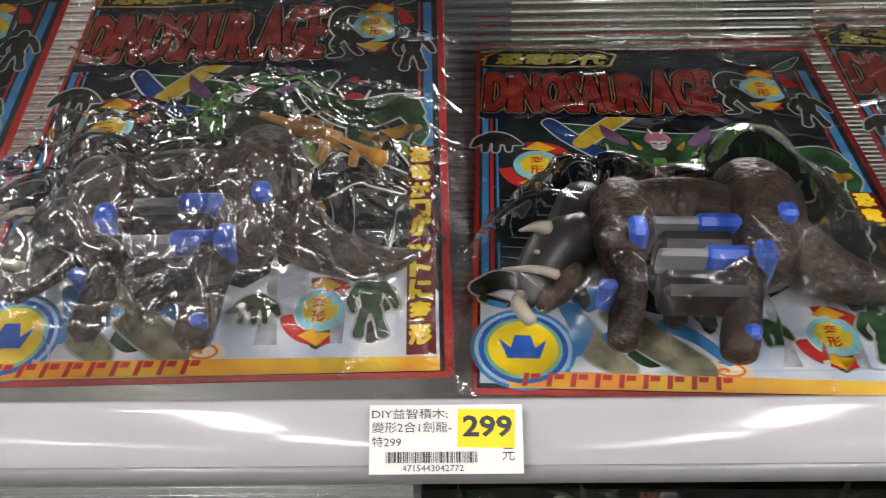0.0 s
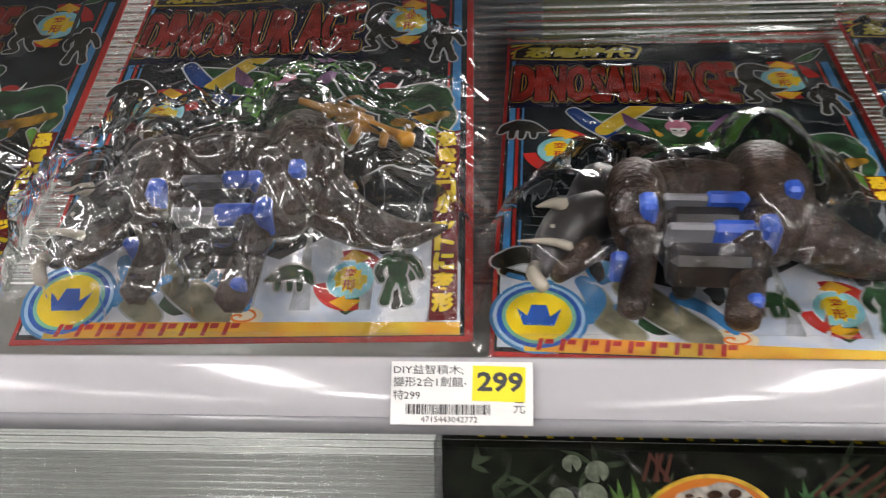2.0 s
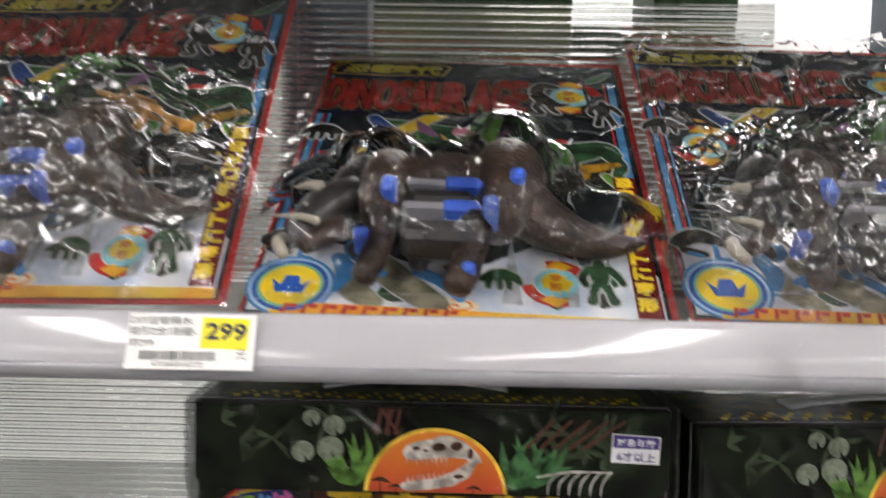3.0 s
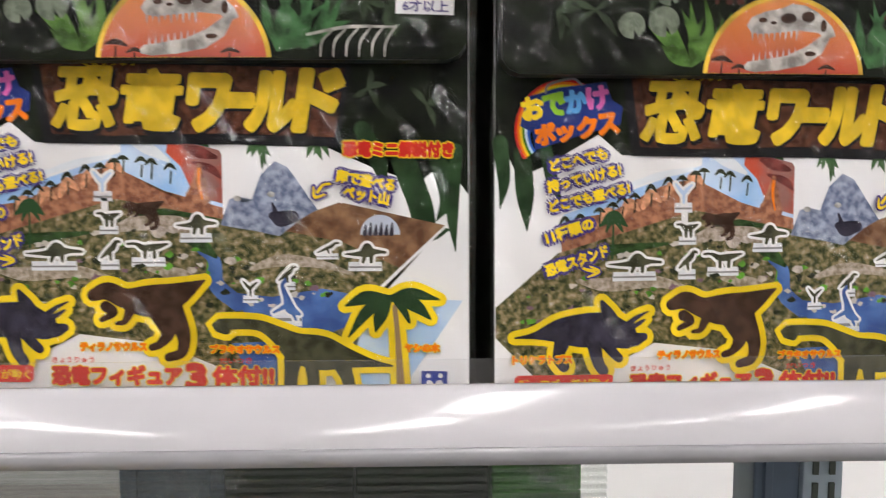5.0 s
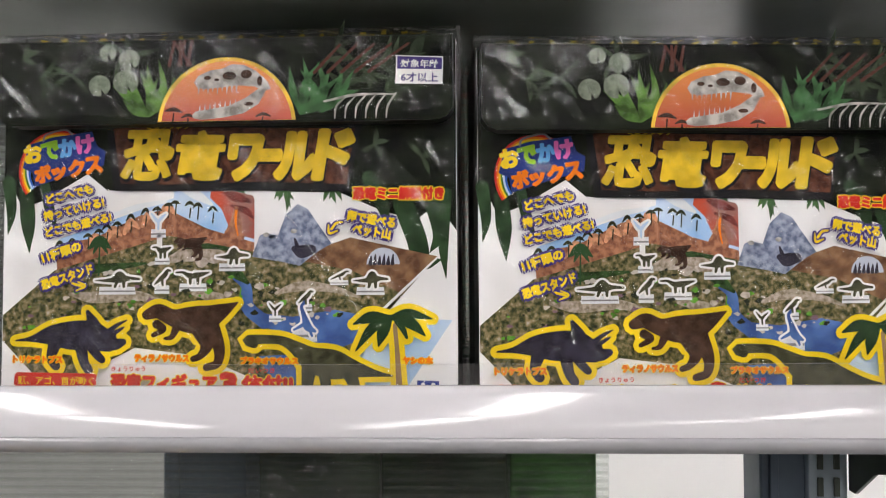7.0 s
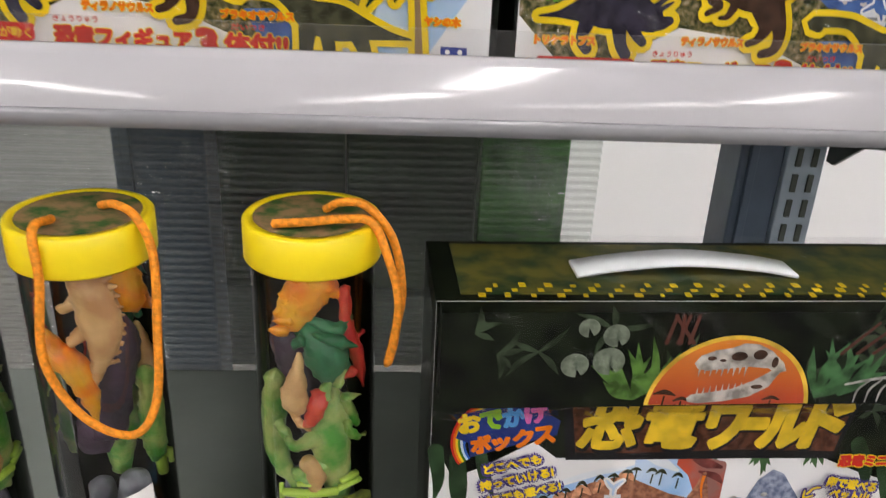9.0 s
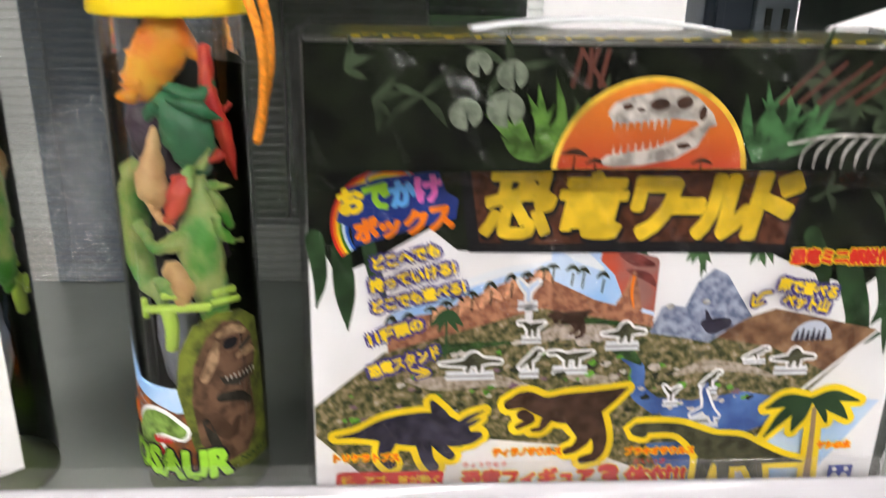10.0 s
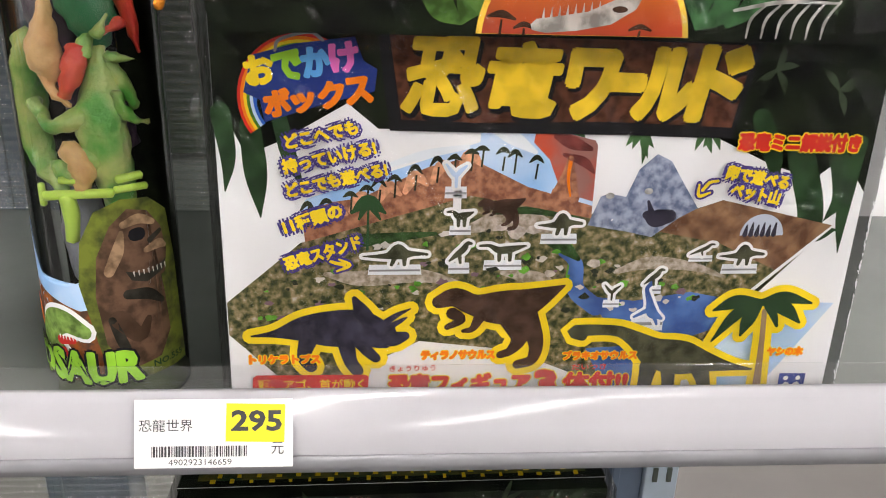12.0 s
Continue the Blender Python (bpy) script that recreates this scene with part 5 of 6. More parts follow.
    edged_strokes(t, "green_wing", [[(0.215, 0.298, 0.001), (0.227, 0.305, 0.004), (0.24, 0.318, 0.001)]], ROBOT_GREEN, 15, 0.0008)
    edged_strokes(t, "brown_beast", moved(WALKING_BEAST, 0.014, 0.205, 0.85), ROBOT_DARK, 22)
    edged_strokes(t, "small_beast", moved(WALKING_BEAST, 0.148, 0.042, 0.7, True), ROBOT_GREEN, 22)
    edged_strokes(t, "small_robot", moved(STANDING_ROBOT, 0.208, 0.045, 0.95), ROBOT_GREEN, 22)
    print_poly("swirl", oval(0.124, 0.016, 0.013, 0.007, 18), ink("swirl_cream", (0.8, 0.7, 0.5)), t, 21)
    print_strokes("swirl_line", [[(0.124 + 0.0012 * k * math.cos(k * 0.9), 0.016 + 0.0006 * k * math.sin(k * 0.9), 0.0007) for k in range(10)]], ORANGE, t, 22)
    # title
    print_poly("title_shade", [(-0.001 + 0.004, 0.232), (0.008, 0.309), (0.118, 0.296), (0.15, 0.302), (0.176, 0.316), (0.176, 0.231), (0.1, 0.236)], ink("title_navy", (0.008, 0.012, 0.035)), t, 17.5)
    for word, u, w, h in (("DINOSAUR", 0.006, 0.112, 0.05), ("AGE", 0.123, 0.046, 0.056)):
        print_text("title_lettering", word, u, 0.241, w, h, TITLE_RED, t, 27, bold=0.02, shear=0.12, fat=0.0011, outline=(BLACK, 0.0014), label="dark red title lettering with black outline")
    print_text("title_glow", "DINOSAUR", 0.006, 0.241, 0.112, 0.05, ink("glow_gold", (0.34, 0.2, 0.02)), t, 24, bold=0.02, shear=0.12, fat=0.0032)
    print_text("title_glow", "AGE", 0.123, 0.241, 0.046, 0.056, ink("glow_gold", (0.34, 0.2, 0.02)), t, 24, bold=0.02, shear=0.12, fat=0.0032)
    print_poly("reading_plate", [(0.004, 0.302), (0.006, 0.317), (0.02, 0.327), (0.09, 0.327), (0.106, 0.32), (0.1, 0.303), (0.05, 0.3)], ink("plate_gold", (0.4, 0.3, 0.04), vary=0.3), t, 22)
    print_poly("reading_plate_dark", [(0.006, 0.3035), (0.0078, 0.316), (0.021, 0.3255), (0.089, 0.3255), (0.104, 0.3192), (0.0985, 0.3045), (0.05, 0.3018)], BLACK, t, 23)
    print_text("title_reading", "恐竜時代", 0.014, 0.3045, 0.083, 0.016, ink("title_yellow", (0.4, 0.34, 0.03), vary=0.2), t, 26, bold=0.02, shear=0.2, fat=0.0007)
    print_text("small_reading", "きょうりゅうじだい", 0.03, 0.3215, 0.044, 0.0034, ink("reading_gold", (0.5, 0.3, 0.05)), t, 26)
    print_text("year_lettering", "-650 00,000", 0.092, 0.3265, 0.058, 0.005, WHITE, t, 26, bold=0.01)
    for k in range(5):
        print_poly("corner_ray", [(0.003, 0.33 - 0.006 * k), (0.003, 0.327 - 0.006 * k), (0.03 - 0.003 * k, 0.328)], YELLOW if k % 2 else CARD_RED, t, 21)
    # crown roundel
    for r, c in ((0.0265, CARD_BLUE), (0.0245, ink("pale_blue", (0.4, 0.62, 0.85))), (0.0225, BLUE), (0.0198, ink("ring_green", (0.2, 0.5, 0.35))), (0.0176, YELLOW)):
        print_poly("roundel_ring", oval(0.0255, 0.028, r, r, 30), c, t, 26 + (0.0265 - r) * 300)
    print_strokes("roundel_spoke", [[(0.0255, 0.054, 0.0018), (0.0255, 0.066, 0.0018)], [(0.0255, 0.054, 0.0018), (0.032, 0.0535, 0.0018)]], CARD_BLUE, t, 25)
    print_poly("roundel_crown", [(0.0175, 0.021), (0.0135, 0.0335), (0.0195, 0.0275), (0.0215, 0.036), (0.0255, 0.028), (0.0295, 0.036), (0.0315, 0.0275), (0.0375, 0.0335), (0.0335, 0.021)], BLUE, t, 31)
    print_poly("bottom_band", [(0.018, 0.003), (0.243, 0.003), (0.243, 0.011), (0.018, 0.0135)], ink("band_orange", (0.85, 0.33, 0.02), second=(0.85, 0.6, 0.05), scale=25), t, 27)
    for k in range(9):
        u = 0.024 + 0.0115 * k
        print_poly("bottom_bar", [(u, 0.004), (u + 0.0026, 0.004), (u + 0.0042, 0.0122), (u + 0.0016, 0.0122)], CARD_RED, t, 31 + 0.02 * k)
        print_poly("bottom_bar_top", [(u + 0.0042, 0.0085), (u + 0.0088, 0.0085), (u + 0.0095, 0.0118), (u + 0.0049, 0.0118)], CARD_RED, t, 31 + 0.02 * k)
    # printed legs under the toy
    edged_strokes(t, "leg_print", [[(0.075, 0.052, 0.009), (0.09, 0.035, 0.01), (0.112, 0.016, 0.008)], [(0.055, 0.046, 0.006), (0.062, 0.028, 0.008), (0.075, 0.016, 0.006)]], ink("leg_olive", (0.22, 0.21, 0.14), vary=0.4, scale=60), 19)
    print_strokes("blue_claws", [[(0.05, 0.055, 0.005), (0.056, 0.042, 0.006), (0.052, 0.026, 0.003)], [(0.1, 0.045, 0.005), (0.114, 0.036, 0.004), (0.126, 0.022, 0.003)], [(0.068, 0.036, 0.003), (0.078, 0.042, 0.003)]], CARD_BLUE, t, 23)
    edged_strokes(t, "jaw_print", [[(0.004, 0.07, 0.006), (0.016, 0.076, 0.007), (0.03, 0.07, 0.004)], [(0.006, 0.062, 0.003), (0.018, 0.058, 0.0025)]], ROBOT_DARK, 20)
    print_strokes("jaw_blue", [[(0.009, 0.059, 0.002), (0.016, 0.0565, 0.002)]], CARD_BLUE, t, 24)
    # upright slogan strip
    print_poly("slogan_strip", [(0.2265, 0.012), (0.2415, 0.012), (0.2415, 0.156), (0.2265, 0.156)], ink("maroon", (0.16, 0.01, 0.012)), t, 32)
    for k, ch in enumerate("恐竜がロボットに変形"):
        print_text("slogan", ch, 0.2282, 0.143 - 0.0139 * k, 0.0108, 0.0115 if ch not in "ッ" else 0.007, YELLOW, t, 33, bold=0.02, fat=0.0006, outline=(ink("maroon_dark", (0.06, 0.006, 0.008)), 0.0006))


def robot_dinosaur(t):
    """The brown four-legged toy that lies in the blister: one moulded figure, colours by slot."""
    bm = bmesh.new()
    # trunk, hip hump, tail
    limb(bm, [(0.07, -0.02, 0.092, 0.016), (0.09, -0.022, 0.104, 0.02), (0.112, -0.022, 0.108, 0.021), (0.135, -0.022, 0.104, 0.02)], 0, 14)
    limb(bm, [(0.146, -0.022, 0.142, 0.009), (0.15, -0.026, 0.126, 0.02), (0.154, -0.03, 0.104, 0.0225), (0.15, -0.03, 0.078, 0.019), (0.142, -0.03, 0.056, 0.015)], 0, 14)
    limb(bm, [(0.158, -0.022, 0.092, 0.019), (0.174, -0.02, 0.074, 0.0165), (0.192, -0.018, 0.063, 0.0125), (0.212, -0.016, 0.059, 0.0085), (0.226, -0.015, 0.062, 0.005), (0.236, -0.014, 0.066, 0.0012)], 0, 12)
    # shoulder and legs, with knees and toes
    limb(bm, [(0.078, -0.03, 0.114, 0.011), (0.078, -0.034, 0.1, 0.0165), (0.077, -0.034, 0.08, 0.0165), (0.074, -0.033, 0.062, 0.012)], 0, 12)
    limb(bm, [(0.075, -0.032, 0.06, 0.0115), (0.078, -0.026, 0.046, 0.008), (0.074, -0.02, 0.03, 0.0085), (0.071, -0.019, 0.017, 0.0075)], 0, 12)
    limb(bm, [(0.134, -0.032, 0.056, 0.0125), (0.131, -0.026, 0.038, 0.009), (0.127, -0.021, 0.022, 0.0095), (0.124, -0.02, 0.011, 0.0085)], 0, 12)
    limb(bm, [(0.1, -0.014, 0.07, 0.012), (0.102, -0.014, 0.052, 0.008), (0.1, -0.014, 0.036, 0.006)], 4, 10)
    # dark frill and head, with pale horns and beak
    limb(bm, [(0.062, -0.018, 0.13, 0.007), (0.06, -0.022, 0.116, 0.014), (0.055, -0.022, 0.1, 0.015), (0.05, -0.022, 0.086, 0.013)], 4, 12)
    limb(bm, [(0.058, -0.022, 0.088, 0.015), (0.044, -0.024, 0.076, 0.0155), (0.034, -0.024, 0.06, 0.0125), (0.028, -0.025, 0.044, 0.008), (0.025, -0.026, 0.034, 0.004)], 4, 12)
    limb(bm, [(0.052, -0.02, 0.062, 0.0085), (0.042, -0.022, 0.048, 0.0075), (0.034, -0.024, 0.036, 0.005)], 0, 10)
    limb(bm, [(0.038, -0.037, 0.077, 0.005), (0.032, -0.039, 0.0765, 0.0032), (0.023, -0.039, 0.0735, 0.0006)], 3, 8)
    limb(bm, [(0.041, -0.034, 0.047, 0.0028), (0.03, -0.036, 0.0485, 0.0022), (0.014, -0.035, 0.0495, 0.0006)], 3, 8)
    limb(bm, [(0.023, -0.03, 0.036, 0.0035), (0.022, -0.032, 0.028, 0.004), (0.027, -0.032, 0.018, 0.0035)], 3, 8)
    limb(bm, [(0.034, -0.034, 0.062, 0.002), (0.031, -0.035, 0.061, 0.002)], 3, 6, 2)
    # blue joints and grey blades
    for x, z, w, h, d in ((0.0765, 0.06, 0.009, 0.014, 0.0515), (0.152, 0.074, 0.009, 0.01, 0.0535), (0.1365, 0.047, 0.009, 0.014, 0.049), (0.126, 0.014, 0.008, 0.007, 0.032), (0.062, 0.042, 0.009, 0.007, 0.032)):
        add_box_slot(bm, (x, -d, z), (x + w, -d + 0.02, z + h), 0.0022, 1)
    for z in (0.077, 0.053):
        add_box_slot(bm, (0.09, -0.044, z), (0.115, -0.028, z + 0.0055), 0.0018, 2)
        add_box_slot(bm, (0.112, -0.045, z - 0.001), (0.136, -0.028, z + 0.0085), 0.0032, 1)
    # two dark blocks stand in for the body's shadow around the blades
    add_box_slot(bm, (0.09, -0.038, 0.034), (0.134, -0.016, 0.052), 0.004, 4)
    add_box_slot(bm, (0.092, -0.042, 0.062), (0.132, -0.018, 0.076), 0.004, 4)
    # plates along the back
    for k in range(7):
        a = k / 6
        x, z = 0.076 + 0.062 * a, 0.117 + 0.01 * math.sin(math.pi * a)
        limb(bm, [(x - 0.004, -0.022, z - 0.004, 0.006), (x, -0.03, z + 0.001, 0.005), (x + 0.004, -0.034, z + 0.003, 0.0015)], 0, 8, 3)
    part("robot_dinosaur_toy", bm, [BROWN_TOY, BLUE_TOY, GREY_TOY, IVORY_TOY, DARK_TOY_AND_SHADE], t, "brown scaly plastic robot dinosaur with blue joints")


def toy_gun():
    """A slim toy rifle that lies aslant."""
    bm = bmesh.new()
    limb(bm, [(0.146, -0.036, 0.149, 0.0022), (0.168, -0.036, 0.138, 0.0028)], 0, 8)
    limb(bm, [(0.163, -0.036, 0.1405, 0.0052), (0.19, -0.036, 0.1265, 0.0062)], 0, 6)
    limb(bm, [(0.188, -0.036, 0.127, 0.0042), (0.206, -0.036, 0.1175, 0.0038), (0.214, -0.036, 0.1115, 0.0062)], 0, 6)
    limb(bm, [(0.17, -0.036, 0.146, 0.0018), (0.186, -0.036, 0.138, 0.0018)], 0, 6)
    limb(bm, [(0.184, -0.036, 0.125, 0.0032), (0.181, -0.036, 0.112, 0.0028)], 0, 6)
    limb(bm, [(0.2, -0.036, 0.12, 0.003), (0.199, -0.036, 0.109, 0.0026)], 0, 6)
    return bm


def add_box_slot(bm, lo, hi, bevel, slot):
    before = set(bm.faces)
    add_box(bm, lo, hi, bevel, 1)
    for f in bm.faces:
        if f not in before:
            f.material_index = slot


def toy_height(u, v):
    """Height of the toy's clear cover over the card."""
    h = 0.0
    for cu, cv, ru, rv, k in ((0.112, 0.085, 0.06, 0.055, 0.046), (0.152, 0.098, 0.031, 0.066, 0.06), (0.077, 0.088, 0.025, 0.042, 0.058), (0.042, 0.066, 0.04, 0.05, 0.045), (0.058, 0.11, 0.024, 0.034, 0.044), (0.2, 0.066, 0.05, 0.03, 0.036), (0.074, 0.028, 0.022, 0.04, 0.032), (0.124, 0.026, 0.024, 0.04, 0.034)):
        q = ((u - cu) / ru) ** 2 + ((v - cv) / rv) ** 2
        h = max(h, k * max(0.0, 1 - q ** 2.2) ** 0.4 if q < 1 else 0.0)
    return h


def height_sheet(fn, u0, u1, v0, v1, nu, nv):
    bm = bmesh.new()
    rows = [[bm.verts.new((u0 + (u1 - u0) * i / nu, -fn(u0 + (u1 - u0) * i / nu, v0 + (v1 - v0) * j / nv), v0 + (v1 - v0) * j / nv)) for i in range(nu + 1)] for j in range(nv + 1)]
    for j in range(nv):
        for i in range(nu):
            bm.faces.new((rows[j][i], rows[j][i + 1], rows[j + 1][i + 1], rows[j + 1][i])).smooth = True
    return bm


def film_height(seed, loose):
    """Bag film that hangs over the cover from its high points, with straight creases where it is loose."""
    rng = random.Random(int(seed * 10))
    folds = [(math.cos(a), math.sin(a), rng.uniform(22, 60), rng.uniform(0, 6)) for a in (rng.uniform(0, math.pi) for _ in range(7))]

    knots = [(a, b, toy_height(a, b)) for a in np.linspace(0.0, 0.25, 14) for b in np.linspace(0.0, 0.18, 10)]
    knots = [k for k in knots if k[2] > 0.02] if loose > 0.7 else []

    def fn(u, v):
        base = max(toy_height(u + 0.012 * noise.noise((u * 30, v * 30, seed)), v) * 0.98 + 0.004, 0.006)
        for a, b, h in knots:
            fall = 0.4 * (b - v) if v < b else 0.7 * (v - b)
            base = max(base, h * 0.99 - fall - 0.8 * max(0.0, abs(u - a) - 0.012))
        for du, dv in ((0.012, 0), (-0.012, 0), (0, 0.012), (0, -0.012), (0.02, 0.01), (-0.02, 0.01)):
            base = max(base, toy_height(u + du, v + dv) * 0.8)
        p = Vector((u * 19 + seed, v * 19 - seed, seed * 3))
        rid = (1 - abs(noise.noise(p))) ** 12 + 0.5 * (1 - abs(noise.noise(p * 2.3 + Vector((5, 1, 2))))) ** 12
        edge = min(1.0, min(u + 0.012, 0.262 - u, v + 0.014, 0.36 - v) / 0.02)
        crease = 0.0
        if loose > 0.7:
            fade = 1.0 if v < 0.16 else max(0.25, 1 - (v - 0.16) * 9)
            for k, (c, s, f, ph) in enumerate(folds):
                w = noise.noise((u * 14 + 3 * k, v * 14, seed + k))
                a = (u * c + v * s) * f + ph + 0.5 * w
                crease += max(0.0, 0.35 + w) * abs(a - math.floor(a) - 0.5) / f * 0.16
            crease *= fade
        return max(0.002, base + loose * (0.0036 * rid + 0.001 * noise.noise(p * 4) + crease)) * max(edge, 0.02) + 0.001
    return fn


def toy_bag(m, seed, loose, label):
    t = thing("toy_bag", m, label, "toy bag", "bagged robot dinosaurs")
    if "card" not in SHARED:
        bag_card(t)
        robot_dinosaur(t)
        part("blister", height_sheet(lambda u, v: toy_height(u, v) + 0.0025, 0.012, 0.25, 0.012, 0.17, 80, 54), BLISTER, t, "clear moulded blister cover")
        SHARED["card"] = t
    else:
        for o in SHARED["card"].children:
            if o.name.split(".")[0] != "bag_film":
                q = o.copy()
                scene.collection.objects.link(q)
                q.parent = t
    if 2 < loose < 2.35:
        part("toy_gun", toy_gun(), mat("amber_toy_plastic", (0.36, 0.17, 0.02), 0.3, vary=0.15), t, "amber plastic toy gun")
    part("bag_film", height_sheet(film_height(seed, loose), -0.01, 0.26, -0.012, 0.355, 150, 190), FILM_LOOSE if loose > 0.7 else FILM, t, "crumpled glossy clear bag film")
    return t


SHARED = {}
toy_bag(pose(-0.046, -0.012, 0.102, -56, 0, 0) @ pose(0, 0, 0, 0, 2.2, 0), 1.3, 0.4, "bagged brown robot dinosaur on a printed card, leaning on the shelf")
toy_bag(pose(-0.304, -0.008, 0.105, -46.5, 0, 0) @ pose(0, 0, 0, 0, -1.0, 0), 4.1, 2.3, "bagged robot dinosaur in badly crumpled glossy film")
toy_bag(pose(-0.568, -0.008, 0.105, -46, 0, 0) @ pose(0, 0, 0, 0, -1.5, 0), 7.7, 0.8, "bagged robot dinosaur beside the crumpled one")
toy_bag(pose(0.211, -0.008, 0.103, -53.5, 0, 0) @ pose(0, 0, 0, 0, 2.0, 0), 9.2, 2.4, "bagged robot dinosaur under loose wrinkled film")


def film_tail(x, y, z):
    """A loose tail of bag film that hangs over the rail."""
    bm = bmesh.new()
    q = curve_points([(0.0, 0.03, 0.012), (0.001, 0.0, 0.016), (0.0, -0.014, 0.006), (-0.002, -0.016, -0.02), (-0.006, -0.014, -0.05)], 8)
    rows = []
    for k, c in enumerate(q):
        w = 0.011 * (1 - (k / len(q)) ** 2) + 0.001
        rows.append([bm.verts.new((c[0] + w * (i / 4 - 1), c[1] - 0.003 * noise.noise((i * 0.7, k * 0.5, 3.0)), c[2] + 0.001 * noise.noise((i, k * 0.4, 9.0)))) for i in range(9)])
    for a, b in zip(rows, rows[1:]):
        for i in range(8):
            bm.faces.new((a[i], a[i + 1], b[i + 1], b[i])).smooth = True
    ob = tagged(part("film_tail", bm, FILM, None), "loose tail of clear bag film over the shelf rail", "film")
    ob.matrix_world = pose(x, y, z)


film_tail(0.257, -0.045, 0.109)



# ---- tubes of small dinosaurs ----
LID_YELLOW = mat("lid_yellow", (0.85, 0.66, 0.01), 0.35, vary=0.04)
CORD_ORANGE = mat("cord_orange", (0.8, 0.27, 0.01), 0.7, vary=0.2, scale=400, bump=0.5, bump_scale=900)
LID_PRINT = mat("lid_print", (0.03, 0.09, 0.02), 0.55, second=(0.25, 0.16, 0.08), scale=110, spec=0.1)
FIG = {
    "orange": mat("orange_figure", (0.85, 0.5, 0.03), 0.45, second=(0.8, 0.2, 0.01), scale=45, bump=0.4, bump_scale=300),
    "green": mat("green_figure", (0.07, 0.3, 0.035), 0.4, second=(0.42, 0.46, 0.15), scale=55, bump=0.5, bump_scale=350),
    "deep": mat("deep_green_figure", (0.015, 0.1, 0.04), 0.45, second=(0.03, 0.2, 0.08), scale=50, bump=0.4, bump_scale=300),
    "red": mat("red_figure", (0.5, 0.03, 0.03), 0.45, second=(0.7, 0.12, 0.05), scale=60, bump=0.3, bump_scale=300),
    "sand": mat("sand_figure", (0.72, 0.5, 0.22), 0.5, second=(0.5, 0.27, 0.1), scale=50, bump=0.4, bump_scale=300),
    "violet": mat("violet_figure", (0.06, 0.03, 0.06), 0.5, second=(0.03, 0.02, 0.03), scale=60, bump=0.4, bump_scale=300),
    "lime": mat("lime_plastic", (0.5, 0.72, 0.1), 0.4, vary=0.1),
    "ash": mat("ash_figure", (0.2, 0.22, 0.24), 0.5, second=(0.12, 0.12, 0.15), scale=60, bump=0.4, bump_scale=300),
}
TUBE_R, TUBE_H, LID_H = 0.0305, 0.2295, 0.019


def ring_wall(bm, r, z0, z1, n=40, a0=0.0, a1=360.0, top=False):
    full = abs(a1 - a0) >= 360
    k = n if full else n + 1
    lo = [bm.verts.new((r * math.cos(radians(a0 + (a1 - a0) * i / n)), r * math.sin(radians(a0 + (a1 - a0) * i / n)), z0)) for i in range(k)]
    hi = [bm.verts.new((v.co.x, v.co.y, z1)) for v in lo]
    for i in range(n):
        bm.faces.new((lo[i], lo[(i + 1) % k], hi[(i + 1) % k], hi[i])).smooth = True
    if top:
        bm.faces.new(hi)
    return bm


def lift(z):
    return z + 0.026 if z < 0.15 else 0.176 + (z - 0.15) * 0.72


def figure(t, material, *limbs, label):
    bm = bmesh.new()
    for pts in limbs:
        limb(bm, [(x, y, lift(z), w * 1.15) for x, y, z, w in pts], 0, 14, 6)
    bm.normal_update()
    for v in bm.verts:
        v.co += v.normal * (0.0016 * noise.noise(v.co * 230) + 0.0009 * noise.noise(v.co * 620))
    for v in bm.verts:
        r = math.hypot(v.co.x, v.co.y)
        if r > TUBE_R - 0.0015:
            v.co.x, v.co.y = v.co.x * (TUBE_R - 0.0015) / r, v.co.y * (TUBE_R - 0.0015) / r
    return part("dinosaur_figure", bm, FIG[material], t, label)


def wrap(r, a, z):
    """A point on the tube's wall: a in degrees round from the front, to the right."""
    z = 0.0125 + 1.13 * z
    return (r * math.sin(radians(a)), -r * math.cos(radians(a)), z)


def wrapped_poly(nm, pts, material, t, layer, label=""):
    """A printed patch that follows the tube's wall: (degrees, height) points."""
    bm = bmesh.new()
    flat(bm, pts, 0)
    bmesh.ops.triangulate(bm, faces=bm.faces)
    bmesh.ops.subdivide_edges(bm, edges=[e for e in bm.edges if abs(e.verts[0].co.x - e.verts[1].co.x) > 9], cuts=6, use_grid_fill=True)
    bmesh.ops.triangulate(bm, faces=bm.faces)
    r = TUBE_R + 0.0003 + layer * 0.00007
    for v in bm.verts:
        v.co = wrap(r, v.co.x, v.co.z)
    return part(nm, bm, material, t, label, smooth=True)


def wrapped_strokes(nm, strokes, material, t, layer, grow=0.0, label=""):
    k = 1.9
    bm = bmesh.new()
    for i, s in enumerate(strokes):
        add_stroke(bm, [(a / k * 0.001, z, w) for a, z, w in s], 0, grow)
    for j, v in enumerate(bm.verts):
        v.co = wrap(TUBE_R + 0.0003 + layer * 0.00007 - v.co.y, v.co.x * 1000 * k, v.co.z)
    return part(nm, bm, material, t, label)


